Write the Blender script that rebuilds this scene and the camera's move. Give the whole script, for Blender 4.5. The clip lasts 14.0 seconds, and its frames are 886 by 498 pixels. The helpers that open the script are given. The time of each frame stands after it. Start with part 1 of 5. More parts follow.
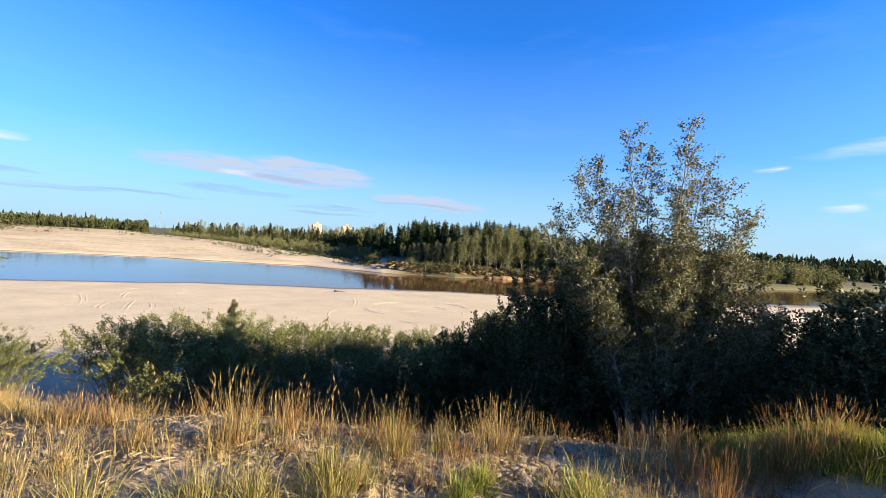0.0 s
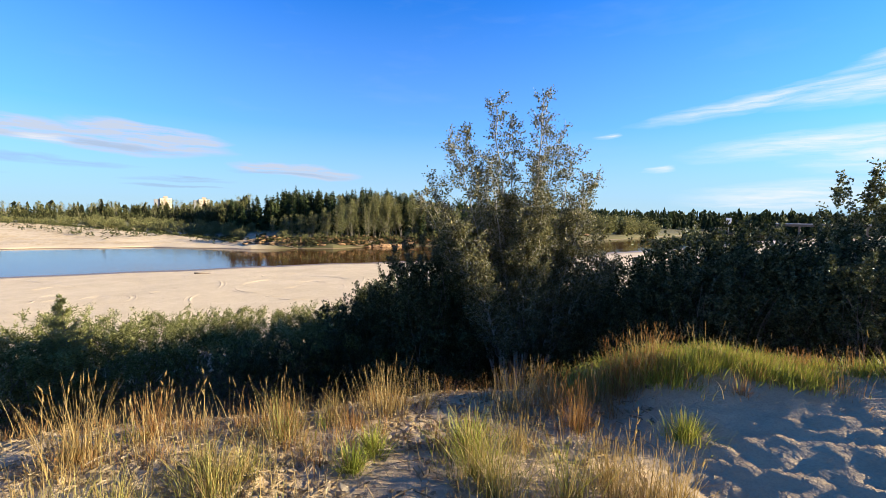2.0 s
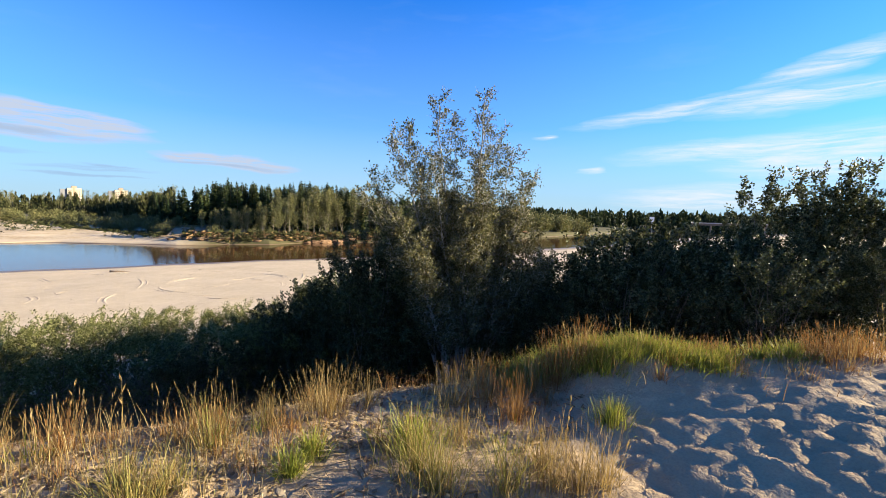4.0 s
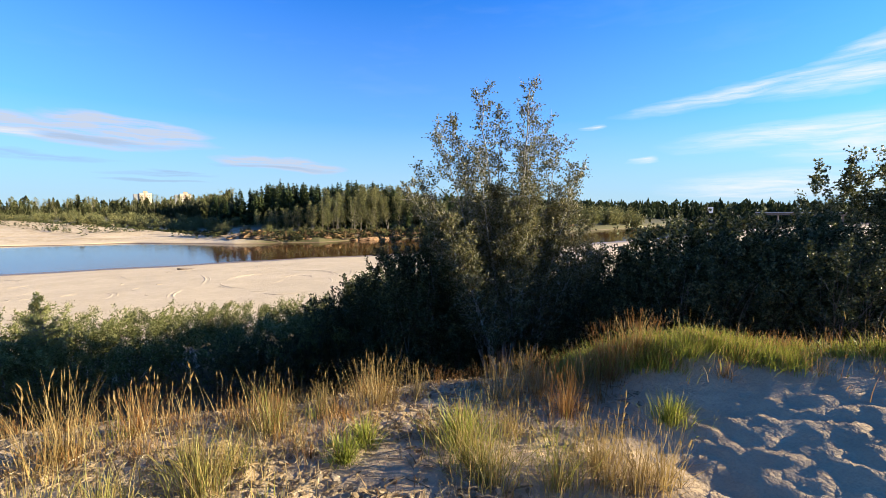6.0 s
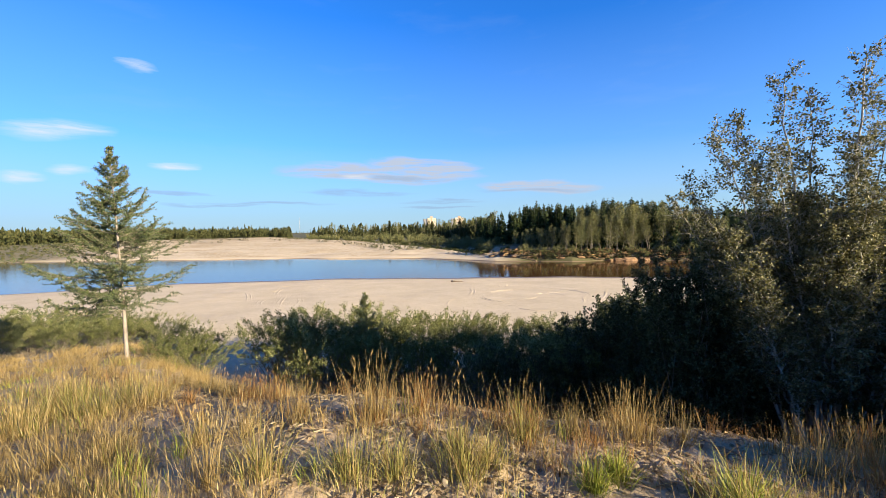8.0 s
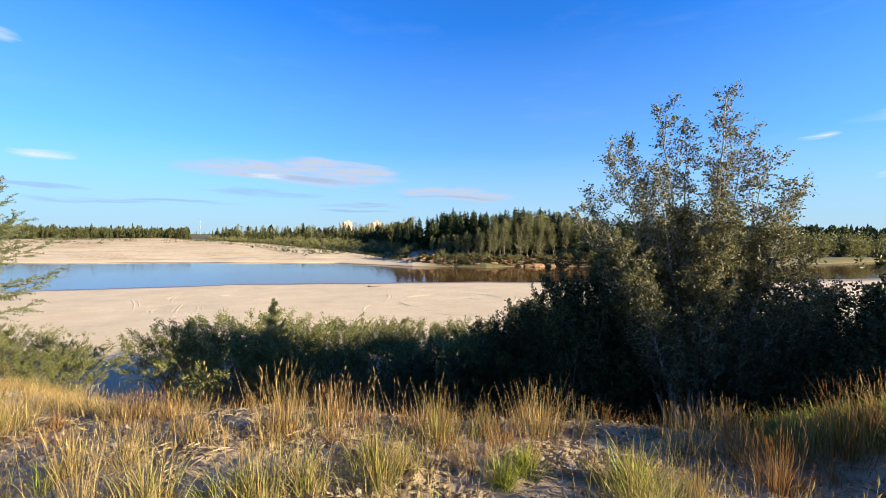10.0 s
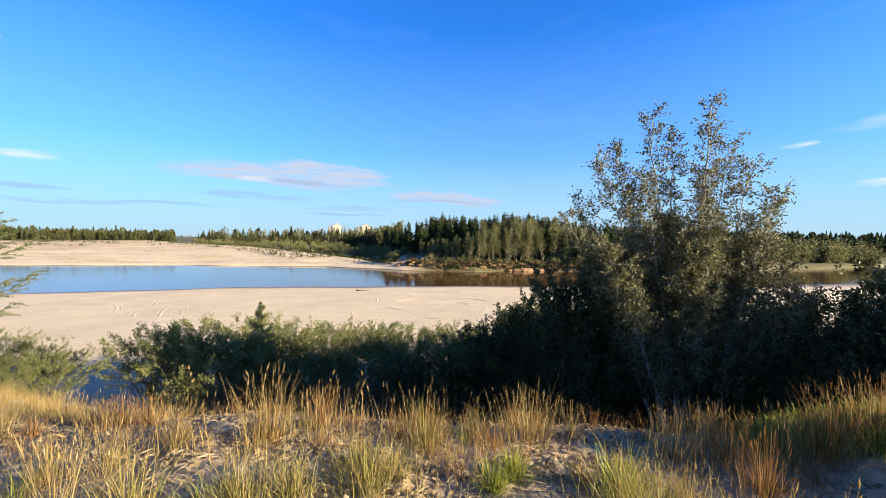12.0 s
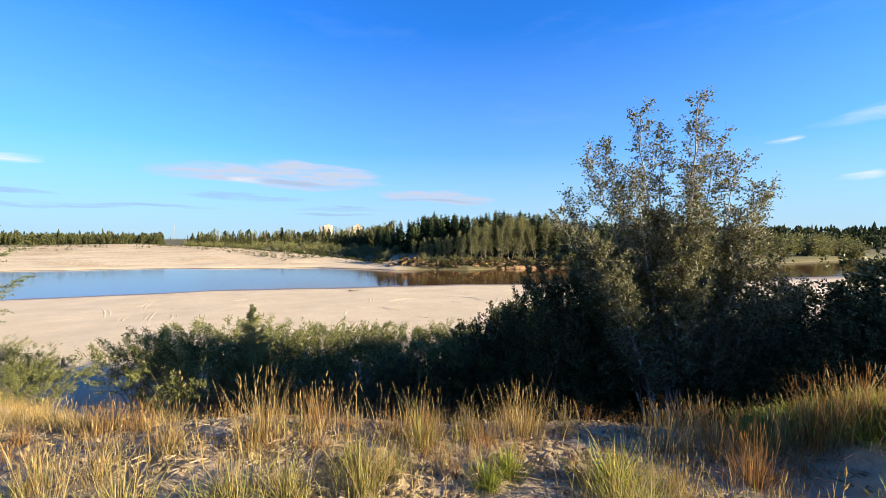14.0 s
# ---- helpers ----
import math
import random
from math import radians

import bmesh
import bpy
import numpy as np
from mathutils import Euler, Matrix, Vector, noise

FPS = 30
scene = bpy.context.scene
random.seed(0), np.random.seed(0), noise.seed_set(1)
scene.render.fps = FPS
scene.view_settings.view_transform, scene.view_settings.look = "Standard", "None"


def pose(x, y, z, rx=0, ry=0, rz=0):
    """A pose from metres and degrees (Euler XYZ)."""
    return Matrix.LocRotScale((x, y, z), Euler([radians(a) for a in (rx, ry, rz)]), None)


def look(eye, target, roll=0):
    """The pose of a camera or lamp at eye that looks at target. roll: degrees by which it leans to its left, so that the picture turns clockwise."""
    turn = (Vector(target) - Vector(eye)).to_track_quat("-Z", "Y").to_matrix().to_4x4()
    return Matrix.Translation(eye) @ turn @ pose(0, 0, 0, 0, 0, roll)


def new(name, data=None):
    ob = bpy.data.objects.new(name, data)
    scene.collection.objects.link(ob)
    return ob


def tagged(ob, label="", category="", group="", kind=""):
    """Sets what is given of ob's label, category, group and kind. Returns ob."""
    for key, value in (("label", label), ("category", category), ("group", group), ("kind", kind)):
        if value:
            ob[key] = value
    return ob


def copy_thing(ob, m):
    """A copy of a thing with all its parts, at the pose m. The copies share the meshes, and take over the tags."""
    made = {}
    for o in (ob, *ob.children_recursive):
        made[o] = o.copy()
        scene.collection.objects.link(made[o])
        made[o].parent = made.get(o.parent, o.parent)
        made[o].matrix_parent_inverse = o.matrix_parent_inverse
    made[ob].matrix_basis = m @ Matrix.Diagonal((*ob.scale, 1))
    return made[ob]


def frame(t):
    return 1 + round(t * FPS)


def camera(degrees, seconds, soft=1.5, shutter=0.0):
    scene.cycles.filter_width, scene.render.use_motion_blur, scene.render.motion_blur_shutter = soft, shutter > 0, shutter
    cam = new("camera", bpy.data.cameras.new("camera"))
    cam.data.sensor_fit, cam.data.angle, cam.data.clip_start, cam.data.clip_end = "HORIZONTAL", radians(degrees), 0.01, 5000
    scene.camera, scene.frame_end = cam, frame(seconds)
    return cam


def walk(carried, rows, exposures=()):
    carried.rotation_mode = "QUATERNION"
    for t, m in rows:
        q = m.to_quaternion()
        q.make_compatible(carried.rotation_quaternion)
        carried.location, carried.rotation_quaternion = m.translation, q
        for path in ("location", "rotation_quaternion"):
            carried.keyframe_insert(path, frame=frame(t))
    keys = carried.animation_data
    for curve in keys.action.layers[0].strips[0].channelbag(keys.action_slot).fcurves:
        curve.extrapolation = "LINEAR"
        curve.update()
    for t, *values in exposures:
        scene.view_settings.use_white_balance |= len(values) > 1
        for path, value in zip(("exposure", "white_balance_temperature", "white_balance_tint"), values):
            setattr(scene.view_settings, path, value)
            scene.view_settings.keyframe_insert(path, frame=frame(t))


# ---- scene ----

# camera: a phone held at eye height, turned by hand from the spot
cam = camera(93.35, 14.0, soft=0.6)
ROWS = [
    (0.0, 0.013, 0.006, 1.675, -1.51, -0.61, 3.45),
    (0.5, 0.011, 0.011, 1.681, -1.83, -0.78, 1.89),
    (1.0, 0.021, 0.000, 1.687, -6.64, -0.93, 0.78),
    (1.5, 0.024, 0.002, 1.698, -12.41, -2.12, 0.31),
    (2.0, 0.022, 0.007, 1.694, -18.13, -4.45, 0.67),
    (2.5, 0.022, 0.006, 1.693, -22.89, -4.89, 0.85),
    (3.0, 0.024, 0.001, 1.696, -24.45, -4.68, 0.80),
    (3.2, 0.025, -0.000, 1.696, -25.40, -4.70, 1.12),
    (5.3, 0.018, 0.011, 1.677, -26.17, -4.89, 1.48),
    (5.5, 0.016, 0.016, 1.666, -23.57, -4.95, 1.14),
    (6.0, 0.014, 0.021, 1.666, -19.90, -5.48, 0.09),
    (6.5, 0.014, -0.000, 1.655, -5.39, -5.11, -1.45),
    (7.0, 0.002, 0.004, 1.642, 6.79, -3.10, -0.84),
    (7.5, 0.006, -0.002, 1.650, 11.90, -2.76, -0.83),
    (8.0, 0.004, 0.001, 1.655, 13.84, -2.57, -0.94),
    (8.5, -0.002, 0.015, 1.649, 10.06, -2.62, -0.50),
    (8.7, 0.005, 0.013, 1.648, 6.51, -2.68, -0.22),
    (11.0, -0.003, -0.006, 1.649, 1.87, -1.49, 0.35),
    (11.5, -0.008, 0.001, 1.649, 1.35, -1.40, 0.44),
    (12.0, -0.003, 0.001, 1.647, 1.07, -1.35, 0.65),
    (12.5, -0.007, -0.001, 1.645, 0.86, -1.43, 0.85),
    (13.0, -0.005, 0.004, 1.645, 0.62, -1.53, 1.06),
    (13.5, -0.001, 0.004, 1.645, 0.39, -1.50, 0.44),
    (14.0, 0.000, 0.000, 1.650, 0.00, -1.50, -0.20),
]
walk(cam, [(t, pose(x, y, z, 90 + pitch, 0, yaw) @ pose(0, 0, 0, 0, 0, roll)) for t, x, y, z, yaw, pitch, roll in ROWS],
     exposures=[(0.0, 2.03), (1.5, 2.03), (3.0, 1.98), (5.5, 2.01), (6.8, 2.03), (7.6, 1.89), (8.6, 1.88), (11.0, 2.03), (14.0, 2.03)])

# ---------------------------------------------------------------- light
SUN_AZ, SUN_EL = 108.5, 15.5          # degrees clockwise from +y, and above the horizon

sun = new("sun", bpy.data.lights.new("sun", "SUN"))
sun.data.energy, sun.data.angle, sun.data.color = 5.0, radians(0.55), (1.0, 0.85, 0.60)
_sd = Vector((math.sin(radians(SUN_AZ)) * math.cos(radians(SUN_EL)), math.cos(radians(SUN_AZ)) * math.cos(radians(SUN_EL)), math.sin(radians(SUN_EL))))
sun.matrix_world = look(_sd * 50, (0, 0, 0))


class Nodes:
    """A short way to wire a node tree."""

    def __init__(self, tree):
        self.t = tree
        tree.nodes.clear()

    def add(self, kind, ins=()):
        n = self.t.nodes.new(kind)
        return self.feed(n, ins)

    def feed(self, n, ins):
        for k, v in dict(ins).items():
            s = n.inputs[k]
            if isinstance(v, bpy.types.NodeSocket):
                self.t.links.new(v, s)
            else:
                s.default_value = v
        return n

    def math(self, op, a, b=0.0, clamp=False):
        n = self.add("ShaderNodeMath")
        n.operation, n.use_clamp = op, clamp
        return self.feed(n, {0: a, 1: b}).outputs[0]

    def mix(self, f, a, b, mode="MIX"):
        n = self.add("ShaderNodeMix")
        n.data_type, n.blend_type = "RGBA", mode
        return self.feed(n, {0: f, 6: a, 7: b}).outputs[2]

    def vector(self, op, a, b):
        n = self.add("ShaderNodeVectorMath")
        n.operation = op
        return self.feed(n, {0: a, 1: b}).outputs[0]

    def ramp(self, f, stops):
        n = self.add("ShaderNodeValToRGB", {0: f})
        e = n.color_ramp.elements
        while len(e) < len(stops):
            e.new(0.5)
        for el, (p, c) in zip(e, stops):
            el.position, el.color = p, (c if len(c) == 4 else (*c, 1)) if not isinstance(c, (int, float)) else (c, c, c, 1)
        return n.outputs[0]

    def noise(self, vec, scale, detail=3.0, rough=0.55, dist=0.0):
        return self.add("ShaderNodeTexNoise", {"Vector": vec, "Scale": scale, "Detail": detail, "Roughness": rough, "Distortion": dist}).outputs[0]


world = bpy.data.worlds.new("sky")
scene.world = world
world.use_nodes = True
N = Nodes(world.node_tree)
sky = N.add("ShaderNodeTexSky")
sky.sky_type, sky.sun_disc = "NISHITA", False
sky.sun_elevation, sky.sun_rotation = radians(SUN_EL), radians(SUN_AZ)
sky.altitude, sky.air_density, sky.dust_density, sky.ozone_density = 50.0, 1.0, 0.25, 2.2
dirv = N.add("ShaderNodeTexCoord").outputs["Generated"]
sep = N.add("ShaderNodeSeparateXYZ", {0: dirv}).outputs
az = N.math("DEGREES", N.math("ARCTAN2", sep[0], sep[1]))
el = N.math("DEGREES", N.math("ARCSINE", sep[2]))
skycol = N.mix(1.0, sky.outputs[0], N.ramp(N.math("MULTIPLY", el, 1 / 90.0), [(0.38, (0.16, 0.70, 1.50)), (0.62, (0.18, 0.38, 0.74))]), "MULTIPLY")
flat = N.add("ShaderNodeCombineXYZ", {0: az, 1: el}).outputs[0]
wob = N.add("ShaderNodeTexNoise", {"Vector": N.add("ShaderNodeMapping", {0: flat, 3: (0.12, 0.5, 1)}).outputs[0], "Scale": 1.0, "Detail": 4.0}).outputs[1]
shift = N.vector("SUBTRACT", wob, (0.5, 0.5, 0.5))
shift = N.vector("MULTIPLY", shift, (7.0, 1.6, 0))
warp = N.vector("ADD", flat, shift)
# low grey-violet streaks, far off: azimuth, elevation, half width, half height, tilt
GREY = [(-21.6, 7.8, 15, 1.5, -1.5), (-17.0, 8.5, 9, 1.5, -2), (-1.0, 5.6, 8.5, 1.1, -3.5)]
THIN = [(-25.3, 5.2, 9, 0.42, -0.5), (-13.5, 3.9, 6, 0.4, 0.4), (-35.8, 3.8, 9, 0.26, 0), (-47.3, 4.8, 5, 0.32, 1), (-14.0, 3.0, 5, 0.22, 0), (-42, 3.5, 7, 0.2, 0), (-20, 7.1, 10, 0.35, -1.5), (-1.5, 5.1, 8, 0.32, -2), (-12.5, 4.3, 4, 0.2, 0)]
# white tufts and the thin high streaks towards the sun
WHITE = [(-46.2, 7.9, 2.8, 0.5, 2), (-56.5, 10.5, 4.5, 1.3, 6), (-49.2, 17.9, 1.9, 0.6, 8), (-58.9, 5.7, 2, 0.7, 4), (-55.4, 6.8, 2, 0.6, 5), (-25.5, 7.2, 2.5, 0.5, 0),
         (55.0, 12.7, 14, 1.1, 7), (68.0, 15.6, 10, 1.3, 12), (66.0, 12.6, 13, 1.5, 4), (62.0, 8.0, 17, 1.7, 3), (71.0, 7.2, 15, 3.2, 0), (44.7, 5.9, 1.7, 0.45, 4), (58, 2.6, 12, 2.0, 1), (66, 6.0, 12, 2.4, -8), (39.0, 10.0, 2.2, 0.35, 3)]


def banks(items):
    total = None
    for a, e, w, h, tilt in items:
        m = N.add("ShaderNodeMapping")
        m.vector_type = "TEXTURE"
        m = N.feed(m, {0: warp, 1: (a, e, 0), 2: (0, 0, radians(tilt)), 3: (w, h, 1)}).outputs[0]
        g = N.add("ShaderNodeTexGradient", {0: m})
        g.gradient_type = "SPHERICAL"
        g = g.outputs[1]
        total = g if total is None else N.math("MAXIMUM", total, g)
    return total


fibre = N.noise(N.add("ShaderNodeMapping", {0: warp, 3: (0.18, 2.1, 1)}).outputs[0], 1.0, 5.0, 0.62)
veil = N.noise(N.add("ShaderNodeMapping", {0: warp, 2: (0, 0, radians(-14)), 3: (0.05, 0.22, 1)}).outputs[0], 1.0, 4.0, 0.6)
gm = N.math("MULTIPLY", N.ramp(banks(GREY), [(0.05, 0.0), (0.30, 1.0)]), N.ramp(fibre, [(0.31, 0.16), (0.54, 1.0)]))
wm = N.math("MULTIPLY", N.ramp(banks(WHITE), [(0.0, 0.0), (0.75, 0.8)]), N.ramp(fibre, [(0.3, 0.15), (0.65, 1.0)]))
tm = N.math("MULTIPLY", N.ramp(banks(THIN), [(0.05, 0.0), (0.6, 0.6)]), N.ramp(fibre, [(0.3, 0.2), (0.55, 1.0)]))
vm = N.math("MULTIPLY", N.ramp(veil, [(0.55, 0.0), (0.85, 0.10)]), 1.0)
haze = N.ramp(N.math("MULTIPLY", el, 1 / 40.0), [(0.0, 0.95), (0.10, 0.75), (0.28, 0.26), (0.65, 0.0)])
skycol = N.mix(N.ramp(N.math("MULTIPLY", az, -1 / 90.0), [(0.3, 0.0), (0.75, 1.0)]), skycol, N.mix(1.0, skycol, (1.15, 0.88, 0.98, 1), "MULTIPLY"))
c1 = N.mix(haze, skycol, (2.3, 3.2, 3.9, 1))
c1 = N.mix(vm, c1, (2.6, 3.2, 3.9, 1))
c1 = N.mix(gm, c1, (2.6, 3.0, 3.75, 1))
c1 = N.mix(tm, c1, (1.6, 2.3, 3.35, 1))
c1 = N.mix(wm, c1, (4.2, 4.3, 4.5, 1))
bg = N.add("ShaderNodeBackground", {0: c1, 1: 0.0565})
N.add("ShaderNodeOutputWorld", {0: bg.outputs[0]})

# ---------------------------------------------------------------- materials


def material(name):
    m = bpy.data.materials.new(name)
    m.use_nodes = True
    return m, Nodes(m.node_tree)


def leafy(name, dark, light, through_col, share=0.35, rough=0.55, tint=None, gloss=0.06):
    """A leaf, needle or blade: a diffuse, slightly glossy face through which light shines."""
    m, n = material(name)
    isl = n.add("ShaderNodeNewGeometry").outputs["Random Per Island"]
    oi = n.add("ShaderNodeObjectInfo").outputs["Random"]
    f = n.math("ADD", n.math("MULTIPLY", isl, 0.75), n.math("MULTIPLY", oi, 0.25))
    stops = [(0.05, dark), (0.6, light)]
    if tint:
        stops.append((0.96, tint))
    col = n.ramp(f, stops)
    p = n.add("ShaderNodeBsdfPrincipled", {"Base Color": col, "Roughness": rough, "Specular IOR Level": gloss})
    t = n.add("ShaderNodeBsdfTranslucent", {0: n.mix(0.5, col, (*through_col, 1))})
    x = n.add("ShaderNodeMixShader", {0: share, 1: p.outputs[0], 2: t.outputs[0]})
    n.add("ShaderNodeOutputMaterial", {0: x.outputs[0]})
    return m


def barky(name, a, b, scale=14.0, bands=0.0):
    m, n = material(name)
    co = n.add("ShaderNodeTexCoord").outputs["Object"]
    v = n.noise(n.add("ShaderNodeMapping", {0: co, 3: (1, 1, 0.35)}).outputs[0], scale, 5, 0.65)
    col = n.ramp(v, [(0.3, a), (0.62, b)])
    if bands:
        w = n.noise(n.add("ShaderNodeMapping", {0: co, 3: (0.6, 0.6, 3.5)}).outputs[0], 6, 4, 0.7)
        col = n.mix(n.ramp(w, [(0.55, 0.0), (0.66, bands)]), col, (0.05, 0.045, 0.04, 1))
    bump = n.add("ShaderNodeBump", {"Strength": 0.5, "Distance": 0.01, "Height": v})
    p = n.add("ShaderNodeBsdfPrincipled", {"Base Color": col, "Roughness": 0.85, "Normal": bump.outputs[0]})
    n.add("ShaderNodeOutputMaterial", {0: p.outputs[0]})
    return m


def sandy(name, soil=True):
    m, n = material(name)
    co = n.add("ShaderNodeTexCoord").outputs["Object"]
    big = n.noise(co, 0.35, 4, 0.6)
    mid = n.noise(co, 3.0, 4, 0.6)
    fine = n.noise(co, 60.0, 3, 0.6)
    col = n.mix(n.ramp(big, [(0.35, 0.0), (0.7, 1.0)]), (0.50, 0.405, 0.270, 1), (0.60, 0.49, 0.335, 1))
    col = n.mix(n.ramp(mid, [(0.35, 0.25), (0.65, 0.0)]), col, (0.34, 0.25, 0.165, 1))
    col = n.mix(n.ramp(fine, [(0.45, 0.0), (0.75, 0.3)]), col, (0.25, 0.185, 0.13, 1))
    rough = 0.9
    if soil:
        at = n.add("ShaderNodeAttribute")
        at.attribute_name = "cover"
        earthy = n.mix(n.ramp(big, [(0.35, 0.0), (0.7, 1.0)]), (0.42, 0.31, 0.185, 1), (0.51, 0.385, 0.235, 1))
        earthy = n.mix(n.ramp(mid, [(0.35, 0.3), (0.65, 0.0)]), earthy, (0.20, 0.145, 0.09, 1))
        earthy = n.mix(n.ramp(fine, [(0.45, 0.0), (0.75, 0.35)]), earthy, (0.15, 0.11, 0.075, 1))
        col = n.mix(at.outputs["Alpha"], col, earthy)
        ch = n.add("ShaderNodeSeparateColor", {0: at.outputs["Color"]}).outputs
        patch = n.math("ADD", ch[0], n.math("MULTIPLY", n.math("SUBTRACT", n.noise(co, 1.3, 5, 0.65), 0.5), 1.0))
        patch = n.math("ADD", patch, n.math("MULTIPLY", n.math("SUBTRACT", n.noise(n.add("ShaderNodeMapping", {0: co, 3: (0.05, 0.16, 1)}).outputs[0], 1.0, 5, 0.7), 0.5), 0.9))
        grass = n.mix(n.noise(co, 9, 4, 0.7), (0.20, 0.135, 0.06, 1), (0.42, 0.295, 0.14, 1))
        col = n.mix(n.ramp(patch, [(0.45, 0.0), (0.72, 0.8)]), col, grass)
        # dark forest floor, also laid as painted shade beneath the near shrubs
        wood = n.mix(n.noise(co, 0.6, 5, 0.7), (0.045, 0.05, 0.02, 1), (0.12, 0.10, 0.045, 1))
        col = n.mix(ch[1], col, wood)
        wetn = n.math("ADD", ch[2], n.math("MULTIPLY", n.math("SUBTRACT", n.noise(co, 0.8, 4, 0.6), 0.5), 0.35))
        wet = n.ramp(wetn, [(0.4, 0.0), (0.75, 1.0)])
        col = n.mix(wet, col, (0.16, 0.115, 0.075, 1))
        rough = n.math("SUBTRACT", 0.92, n.math("MULTIPLY", wet, 0.5))
    h = n.math("ADD", n.math("MULTIPLY", n.noise(co, 7, 5, 0.6), 1.0), n.math("MULTIPLY", fine, 0.12))
    bump = n.add("ShaderNodeBump", {"Strength": 0.6, "Distance": 0.05, "Height": h})
    p = n.add("ShaderNodeBsdfPrincipled", {"Base Color": col, "Roughness": rough, "Specular IOR Level": 0.25, "Normal": bump.outputs[0]})
    n.add("ShaderNodeOutputMaterial", {0: p.outputs[0]})
    return m


def watery():
    m, n = material("river_water")
    co = n.add("ShaderNodeTexCoord").outputs["Object"]
    h = n.math("ADD", n.noise(co, 2.2, 3, 0.5), n.math("MULTIPLY", n.noise(co, 8.0, 2, 0.5), 0.25))
    bump = n.add("ShaderNodeBump", {"Strength": 0.07, "Distance": 0.10, "Height": h})
    p = n.add("ShaderNodeBsdfPrincipled", {"Base Color": (0.065, 0.033, 0.012, 1), "Roughness": 0.06, "IOR": 1.33, "Normal": bump.outputs[0]})
    n.add("ShaderNodeOutputMaterial", {0: p.outputs[0]})
    return m


def plain(name, a, b, scale=4.0, rough=0.7, metal=0.0):
    m, n = material(name)
    co = n.add("ShaderNodeTexCoord").outputs["Object"]
    col = n.mix(n.ramp(n.noise(co, scale, 5, 0.65), [(0.3, 0.0), (0.7, 1.0)]), (*a, 1), (*b, 1))
    p = n.add("ShaderNodeBsdfPrincipled", {"Base Color": col, "Roughness": rough, "Metallic": metal})
    n.add("ShaderNodeOutputMaterial", {0: p.outputs[0]})
    return m


SAND = sandy("sand")
LOOSE = sandy("loose_sand", False)
M_CLAY = plain("orange_bank_sand", (0.10, 0.055, 0.025), (0.26, 0.15, 0.07), 1.5, 0.9)
WATER = watery()
M_WILLOW = leafy("willow_leaf", (0.017, 0.023, 0.008), (0.14, 0.147, 0.048), (0.25, 0.25, 0.065), 0.32, tint=(0.38, 0.37, 0.18))
M_ASPEN = leafy("aspen_leaf", (0.026, 0.031, 0.012), (0.086, 0.084, 0.034), (0.15, 0.145, 0.048), 0.25, 0.40, tint=(0.28, 0.245, 0.115), gloss=0.12)
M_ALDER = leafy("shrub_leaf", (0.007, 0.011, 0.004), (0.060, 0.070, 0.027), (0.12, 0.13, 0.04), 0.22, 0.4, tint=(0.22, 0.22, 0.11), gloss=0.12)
M_LARCH = leafy("larch_needle", (0.034, 0.054, 0.024), (0.088, 0.112, 0.048), (0.15, 0.165, 0.055), 0.28, tint=(0.19, 0.185, 0.075))
M_SAPLING = leafy("sapling_needle", (0.11, 0.125, 0.045), (0.26, 0.27, 0.10), (0.32, 0.32, 0.10), 0.38, tint=(0.30, 0.28, 0.12))
M_SPRUCE = leafy("spruce_needle", (0.014, 0.026, 0.011), (0.040, 0.056, 0.022), (0.056, 0.072, 0.024), 0.15, 0.6, tint=(0.080, 0.088, 0.032))
M_BIRCH = leafy("birch_leaf", (0.06, 0.07, 0.028), (0.15, 0.15, 0.062), (0.18, 0.18, 0.06), 0.26, 0.55, tint=(0.23, 0.20, 0.085))
M_OLIVE = leafy("olive_foliage", (0.019, 0.027, 0.010), (0.053, 0.056, 0.022), (0.072, 0.072, 0.024), 0.12, 0.7, tint=(0.080, 0.072, 0.028))
M_DRY = leafy("dry_blade", (0.11, 0.072, 0.026), (0.30, 0.21, 0.082), (0.36, 0.25, 0.08), 0.33, 0.5, tint=(0.50, 0.39, 0.19))
M_LITTER = leafy("straw_litter", (0.10, 0.07, 0.04), (0.29, 0.215, 0.125), (0.3, 0.22, 0.12), 0.15, 0.7, tint=(0.42, 0.34, 0.22))
M_RUST = leafy("rust_blade", (0.13, 0.058, 0.022), (0.285, 0.152, 0.056), (0.314, 0.171, 0.048), 0.32, 0.55, tint=(0.399, 0.285, 0.123))
M_GREEN = leafy("green_blade", (0.07, 0.095, 0.016), (0.28, 0.31, 0.05), (0.30, 0.28, 0.04), 0.33, 0.45, tint=(0.40, 0.32, 0.11))
M_SAGE = leafy("fading_blade", (0.09, 0.088, 0.026), (0.26, 0.24, 0.066), (0.32, 0.28, 0.06), 0.33, 0.45, tint=(0.44, 0.36, 0.15))
M_DEAD = leafy("dead_twigs", (0.07, 0.042, 0.02), (0.17, 0.105, 0.05), (0.17, 0.1, 0.04), 0.12, 0.7, tint=(0.30, 0.20, 0.10))
M_ASPBARK = barky("aspen_bark", (0.17, 0.16, 0.125), (0.38, 0.36, 0.30), 14, 0.8)
M_BARK = barky("grey_bark", (0.07, 0.055, 0.04), (0.19, 0.155, 0.115))
M_PALEBARK = barky("pale_bark", (0.10, 0.085, 0.065), (0.25, 0.215, 0.17), 8, 0.5)
M_LARCHBARK = barky("larch_bark", (0.10, 0.08, 0.06), (0.24, 0.20, 0.16), 16)
M_DRIFT = barky("driftwood", (0.055, 0.038, 0.025), (0.20, 0.145, 0.095), 6)
